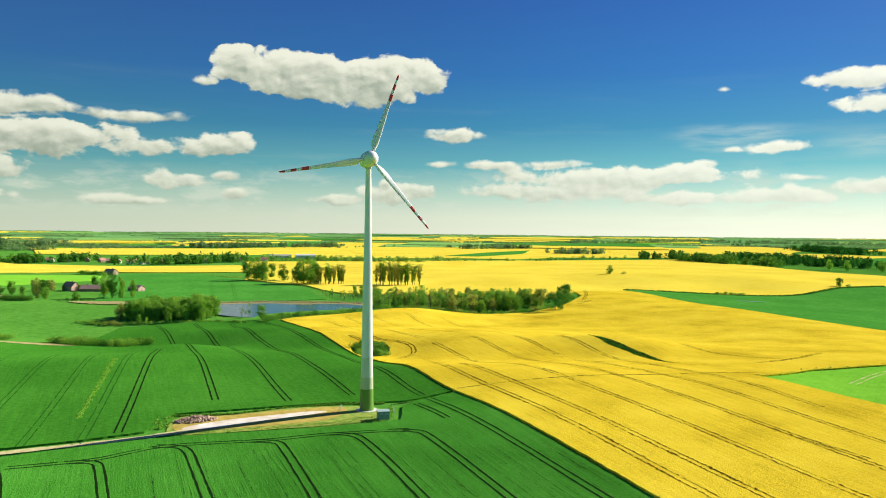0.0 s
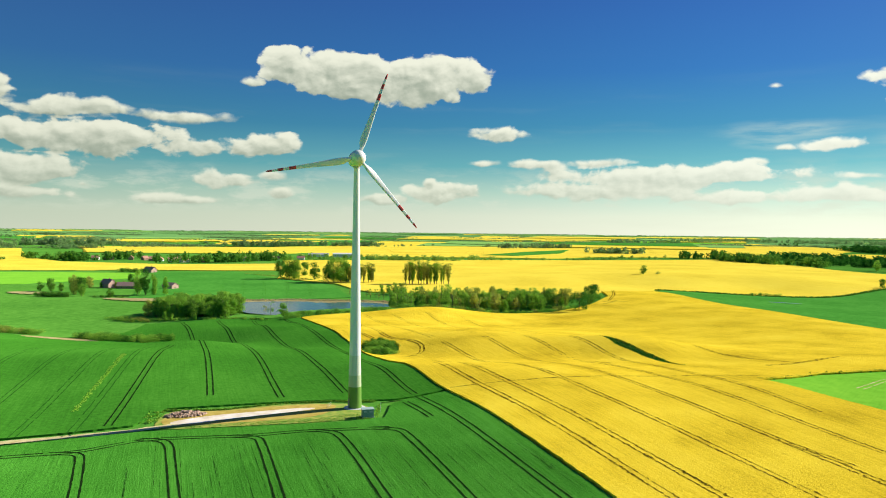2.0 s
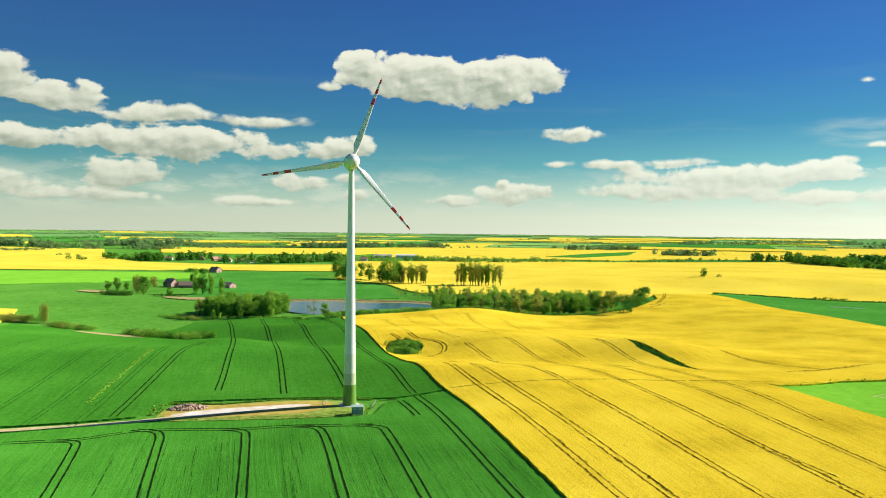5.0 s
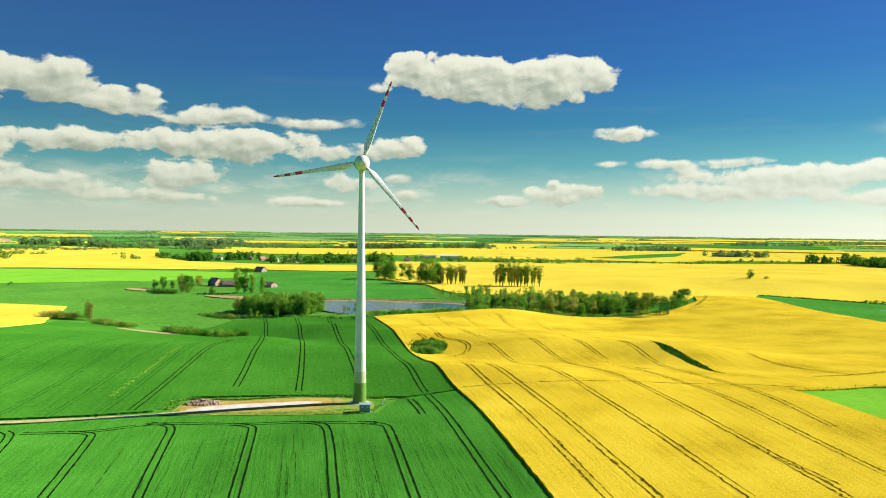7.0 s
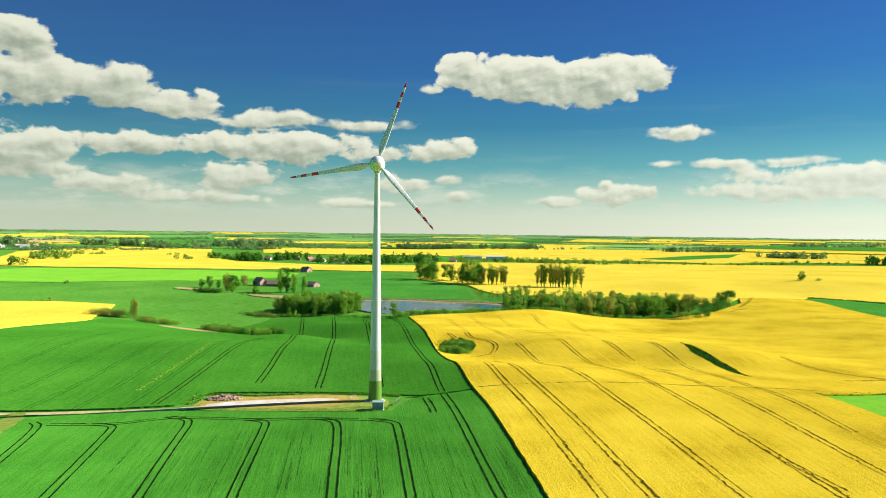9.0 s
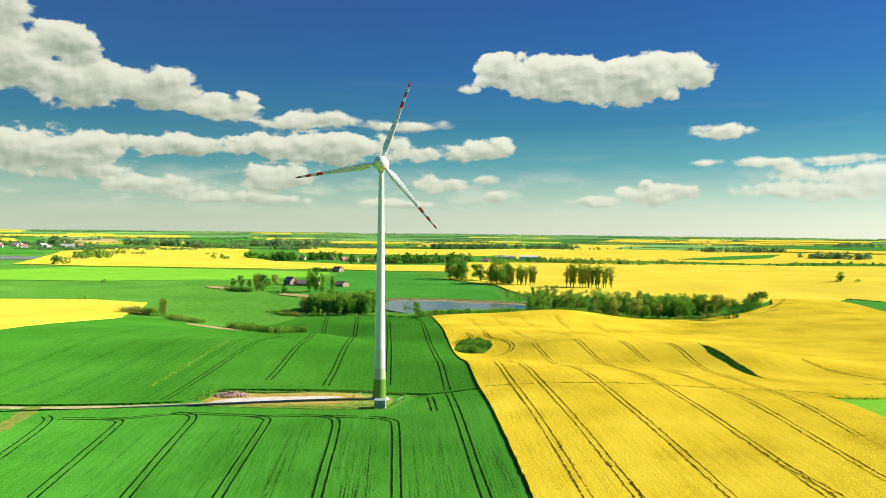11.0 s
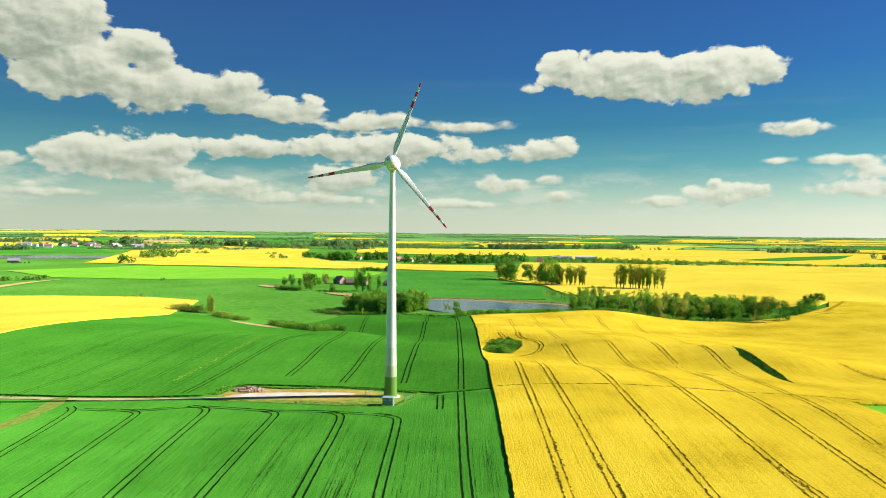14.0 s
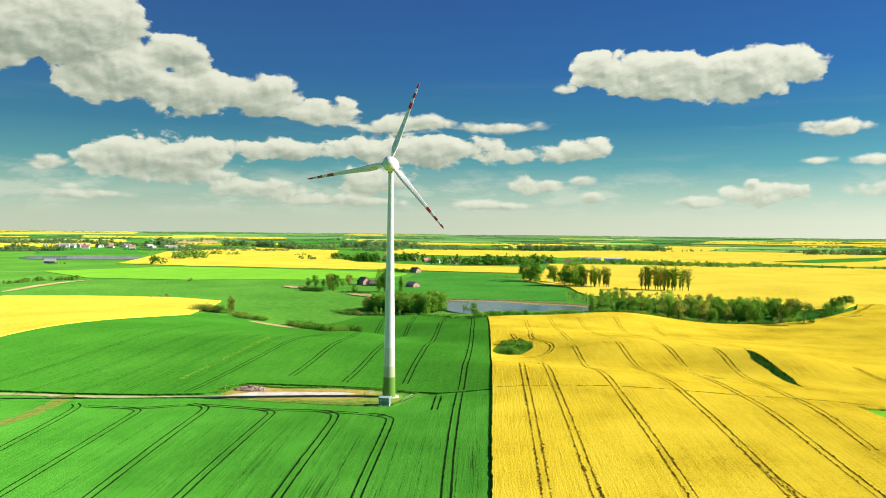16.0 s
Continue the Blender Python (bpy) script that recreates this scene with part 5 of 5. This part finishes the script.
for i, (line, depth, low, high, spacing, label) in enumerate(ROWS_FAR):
    # The eastern woods take the darkest leaves: cloud shadow put into their colour.
    far_wood(line, depth, low, high * 1.3, spacing, label, 100 + i, LEAF_CORNER if "dark" in label else LEAF_DARK if "village" in label or "slope" in label else (LEAF_MID if math.hypot(*line[0]) < 1750 else LEAF_HAZE), 60)
rnd = random.Random(29)
for k in range(150):
    b, r = radians(rnd.uniform(-50, 12) if k % 3 == 0 else rnd.uniform(12, 70)), rnd.uniform(2000, 3500)
    if b < radians(12):
        r = max(r, 2900)
    half, tilt = rnd.uniform(30, 160), rnd.uniform(-0.3, 0.3)
    c, s = math.cos(b + tilt), math.sin(b + tilt)
    x, y = -math.sin(b) * r, math.cos(b) * r - 150
    tall = rnd.uniform(7, 13)
    far_wood([(x - c * half, y - s * half), (x + c * half, y + s * half)], rnd.choice((14, 30, 60)), tall * 0.6, tall, max(8, tall), "hedge or copse among distant fields", 500 + k, LEAF_HAZE, 30, 1.5)
rnd = random.Random(5)
for ring, count, size in ((3000, 14, 560), (3500, 18, 620), (4000, 22, 760), (4350, 24, 900), (4600, 26, 950)):
    for k in range(count):
        b = radians(-56 + 134 * (k + rnd.uniform(0.1, 0.9)) / count)
        r = ring + rnd.uniform(-180, 120)
        half = size * rnd.uniform(0.25, 0.6) * 0.5
        c, s = math.cos(b), math.sin(b)
        far_wood([(-s * r - c * half, c * r - s * half), (-s * r + c * half, c * r + s * half)], 130, 6, 9.5, 17, "distant strip of wood on the horizon", 300 + ring + k, LEAF_HAZE, 30, 2.2)

# ---- village and town houses ----
rnd = random.Random(21)
for x, y, t in ((-509, 1148, 20), (-488, 1132, 100), (-462, 1118, 15), (-433, 1100, 60), (-405, 1120, 10), (-385, 1140, 70), (-330, 1190, 20), (-530, 1165, 60), (-620, 1160, 10), (-300, 1230, 40), (-590, 1150, 30), (-560, 1175, 110), (-350, 1175, 20), (-255, 1255, 5), (-470, 1165, 50)):
    house("house", "village house with a red tiled roof", x, y, t, (rnd.uniform(11, 16), 9, 4), 4.0, rnd.choice((PLASTER, PLASTER, BRICK_M)), TILE_RED, 2, False, "house", "village houses")
house("shed", "long pale farm shed with a grey roof", -194, 1425, 8, (44, 18, 7), 2.5, PLASTER, PLASTER, 6, False, "shed")
house("shed", "long farm shed with a pale roof", -250, 1440, 8, (45, 16, 5), 3.0, PLASTER, TILE_GREY, 5, False, "shed")
house("barn", "lone grey barn beside the distant lake", -1025, 690, 30, (18, 10, 4), 4, WOOD, TILE_GREY, 2, False, "barn")
for k in range(26):
    f = rnd.random()
    x, y = -1790 + 300 * f + rnd.uniform(-60, 60), 1230 + 210 * f + rnd.uniform(-80, 90)
    house("house", "distant white town house with a dark roof", x, y, rnd.uniform(0, 180), (rnd.uniform(12, 24), 10, rnd.uniform(4.5, 8)), 4.0, PLASTER, rnd.choice((TILE_RED, TILE_GREY)), 2, False, "house", "town houses")

# ---- things beside the turbine ----
KIOSK = paint("cabin green", (0.20, 0.30, 0.24), 0.5)
KIOSK_ROOF = paint("cabin roof", (0.34, 0.45, 0.40), 0.5)


def transformer_cabin():
    top = tagged(new("transformer_cabin"), "grey-green transformer cabin with a pale flat roof", "transformer cabin")
    top.matrix_basis = pose(5.0, -12.2, land(5, -12.2), 0, 0, 14)
    bm = bmesh.new()
    box(bm, (3.3, 2.7, 0.5), (0, 0, 0.0), 0, 0.03)
    part("plinth", bm, CONCRETE, top)
    bm = bmesh.new()
    box(bm, (3.1, 2.5, 2.0), (0, 0, 1.22), 0, 0.03)
    body = part("body", bm, KIOSK, top)
    bm = bmesh.new()
    box(bm, (3.5, 2.9, 0.2), (0, 0, 2.33), 0, 0.05)
    part("roof", bm, KIOSK_ROOF, top, "pale overhanging roof slab")
    for px in (-0.75, 0.75):
        bm = bmesh.new()
        box(bm, (1.3, 0.06, 1.75), (px, -1.27, 1.2), 0, 0.015)
        d = part("door", bm, KIOSK, body)
        bm = bmesh.new()
        box(bm, (0.05, 0.06, 0.25), (px * 0.25, -1.32, 1.2), 0, 0.01)
        part("handle", bm, GREY, top)
        for k in range(6):
            bm = bmesh.new()
            box(bm, (0.9, 0.05, 0.05), (px, -1.315, 1.5 + 0.09 * k))
            part("vent_slat", bm, GREY, top)


transformer_cabin()

STONE = plain_material("field stone", (0.30, 0.20, 0.13), (0.48, 0.34, 0.24), 1.5, 0.95, 0.5, 0.05, spec=0.1, vary=0.25)


def stone_heap():
    top = tagged(new("stone_heap"), "heap of pale pinkish field stones and rubble", "stone heap")
    top.matrix_basis = pose(-46.5, -8.5, land(-46.5, -8.5), 0, 0, 18)
    rnd = random.Random(8)
    shapes = []
    for k in range(5):
        bm = bmesh.new()
        bmesh.ops.create_icosphere(bm, subdivisions=1, radius=0.5)
        for v in bm.verts:
            v.co *= rnd.uniform(0.75, 1.2)
            v.co.z *= 0.75
        me = bpy.data.meshes.new("stone")
        bm.to_mesh(me)
        bm.free()
        me.materials.append(STONE)
        shapes.append(me)
    for k in range(230):
        a, q = rnd.uniform(0, 6.283), math.sqrt(rnd.random())
        x, y = math.cos(a) * q * 5.6, math.sin(a) * q * 2.6
        z = 1.25 * (1 - q ** 1.6) * rnd.uniform(0.6, 1.0)
        ob = new("stone", rnd.choice(shapes))
        ob.parent = top
        s = rnd.uniform(0.45, 1.1)
        ob.matrix_basis = pose(x, y, z + 0.1, rnd.uniform(0, 360), rnd.uniform(0, 360), rnd.uniform(0, 360)) @ Matrix.Diagonal((s, s * rnd.uniform(0.7, 1.2), s, 1))


stone_heap()


def fence(line, label):
    top = tagged(new("fence"), label, "fence")
    pts = [Vector(p) for p in line]
    for p in pts:
        bm = bmesh.new()
        box(bm, (0.09, 0.09, 1.6), (p.x, p.y, land(p.x, p.y) + 0.75), 0.3, 0.01)
        part("post", bm, CONCRETE, top)
    for a, b in zip(pts, pts[1:]):
        for h in (0.6, 1.2):
            bm = bmesh.new()
            m = (a + b) / 2
            box(bm, ((b - a).length, 0.03, 0.05), (m.x, m.y, land(m.x, m.y) + h), math.atan2((b - a).y, (b - a).x))
            part("rail", bm, GREY, top)


fence([(-7.4, 3.0), (-7.6, 0.5), (-7.8, -2.0)], "low pale post-and-rail barrier beside the gravel")
fence([(7.6, 1.0), (7.9, -3.0), (8.1, -7.0)], "low pale post-and-rail barrier beside the wheat")


def weeds(outline, count, low, high, mat, label, seed):
    rnd = random.Random(seed)
    verts, faces = [], []
    xs, ys = [p[0] for p in outline], [p[1] for p in outline]
    mids, sizes, sprays = [], [], []
    while len(mids) < count:
        p = (rnd.uniform(min(xs), max(xs)), rnd.uniform(min(ys), max(ys)))
        if inside(p, outline):
            h = rnd.uniform(low, high)
            mids.append((p[0], p[1], land(*p) + h * 0.5))
            sizes.append((h * 0.6, h * 0.6, h * 0.5))
            sprays.append(h * 0.7)
    leaves(verts, faces, mids, sizes, 9, sprays, rnd)
    return tagged(mesh_object("weeds", verts, faces, mat), label, "weeds", kind="stuff")


weeds([(-54, -2), (-52, -16), (-56, -18), (-58, -6)], 60, 0.3, 0.9, LEAF, "tall grass round the stone heap", 31)
weeds([(2, -16), (8, -14), (8, 3), (6.5, 4), (6.5, -9), (2, -14)], 130, 0.2, 0.5, LEAF, "tall weeds round the turbine base", 32)
weeds([(-54, -3), (-38, -2), (-24, 4.5), (-8, 10.5), (5, 12), (5, 9.5), (-8, 9.5), (-24, 4), (-38, -3), (-54, -4)], 700, 0.25, 0.65, LEAF, "tall weeds along the hard standing", 37)
weeds([(-50, -23), (-32, -20.5), (-5, -18), (6, -15), (8, -8), (-4, -10), (-8, -13), (-32, -18), (-50, -21)], 600, 0.12, 0.35, LEAF, "tall weeds along the hard standing", 38)
weeds([(-97.6, 68), (-95.8, 68), (-78.6, -6), (-80, -6)], 800, 0.3, 0.75, PALE_WEED, "pale line of weeds through the wheat", 33)
weeds([(262, 580), (300, 537), (365, 515), (412, 521), (461, 557), (518, 603), (590, 631), (590, 637), (518, 609), (461, 563), (412, 527), (365, 521), (300, 543), (259, 586)], 1500, 0.9, 1.9, LEAF_DARK, "dark rough grass along the valley's upper edge", 39)
weeds(STRIP, 420, 0.5, 1.3, LEAF_DARK, "dark rough grass in a hollow of the rapeseed", 34)
weeds([(132, 31), (146, 37), (160, 45), (194, 50), (194, 52), (158, 47), (144, 39), (131, 32)], 620, 0.5, 1.1, LEAF_DARK, "dark grassy bank above the green patch", 35)
weeds([(-156, 394), (-107, 410), (-66, 407), (-28, 405), (0, 382), (4, 386), (-26, 411), (-66, 413), (-107, 416), (-158, 399)], 520, 1.0, 2.0, REED, "pale reeds on the pond's far bank", 36)
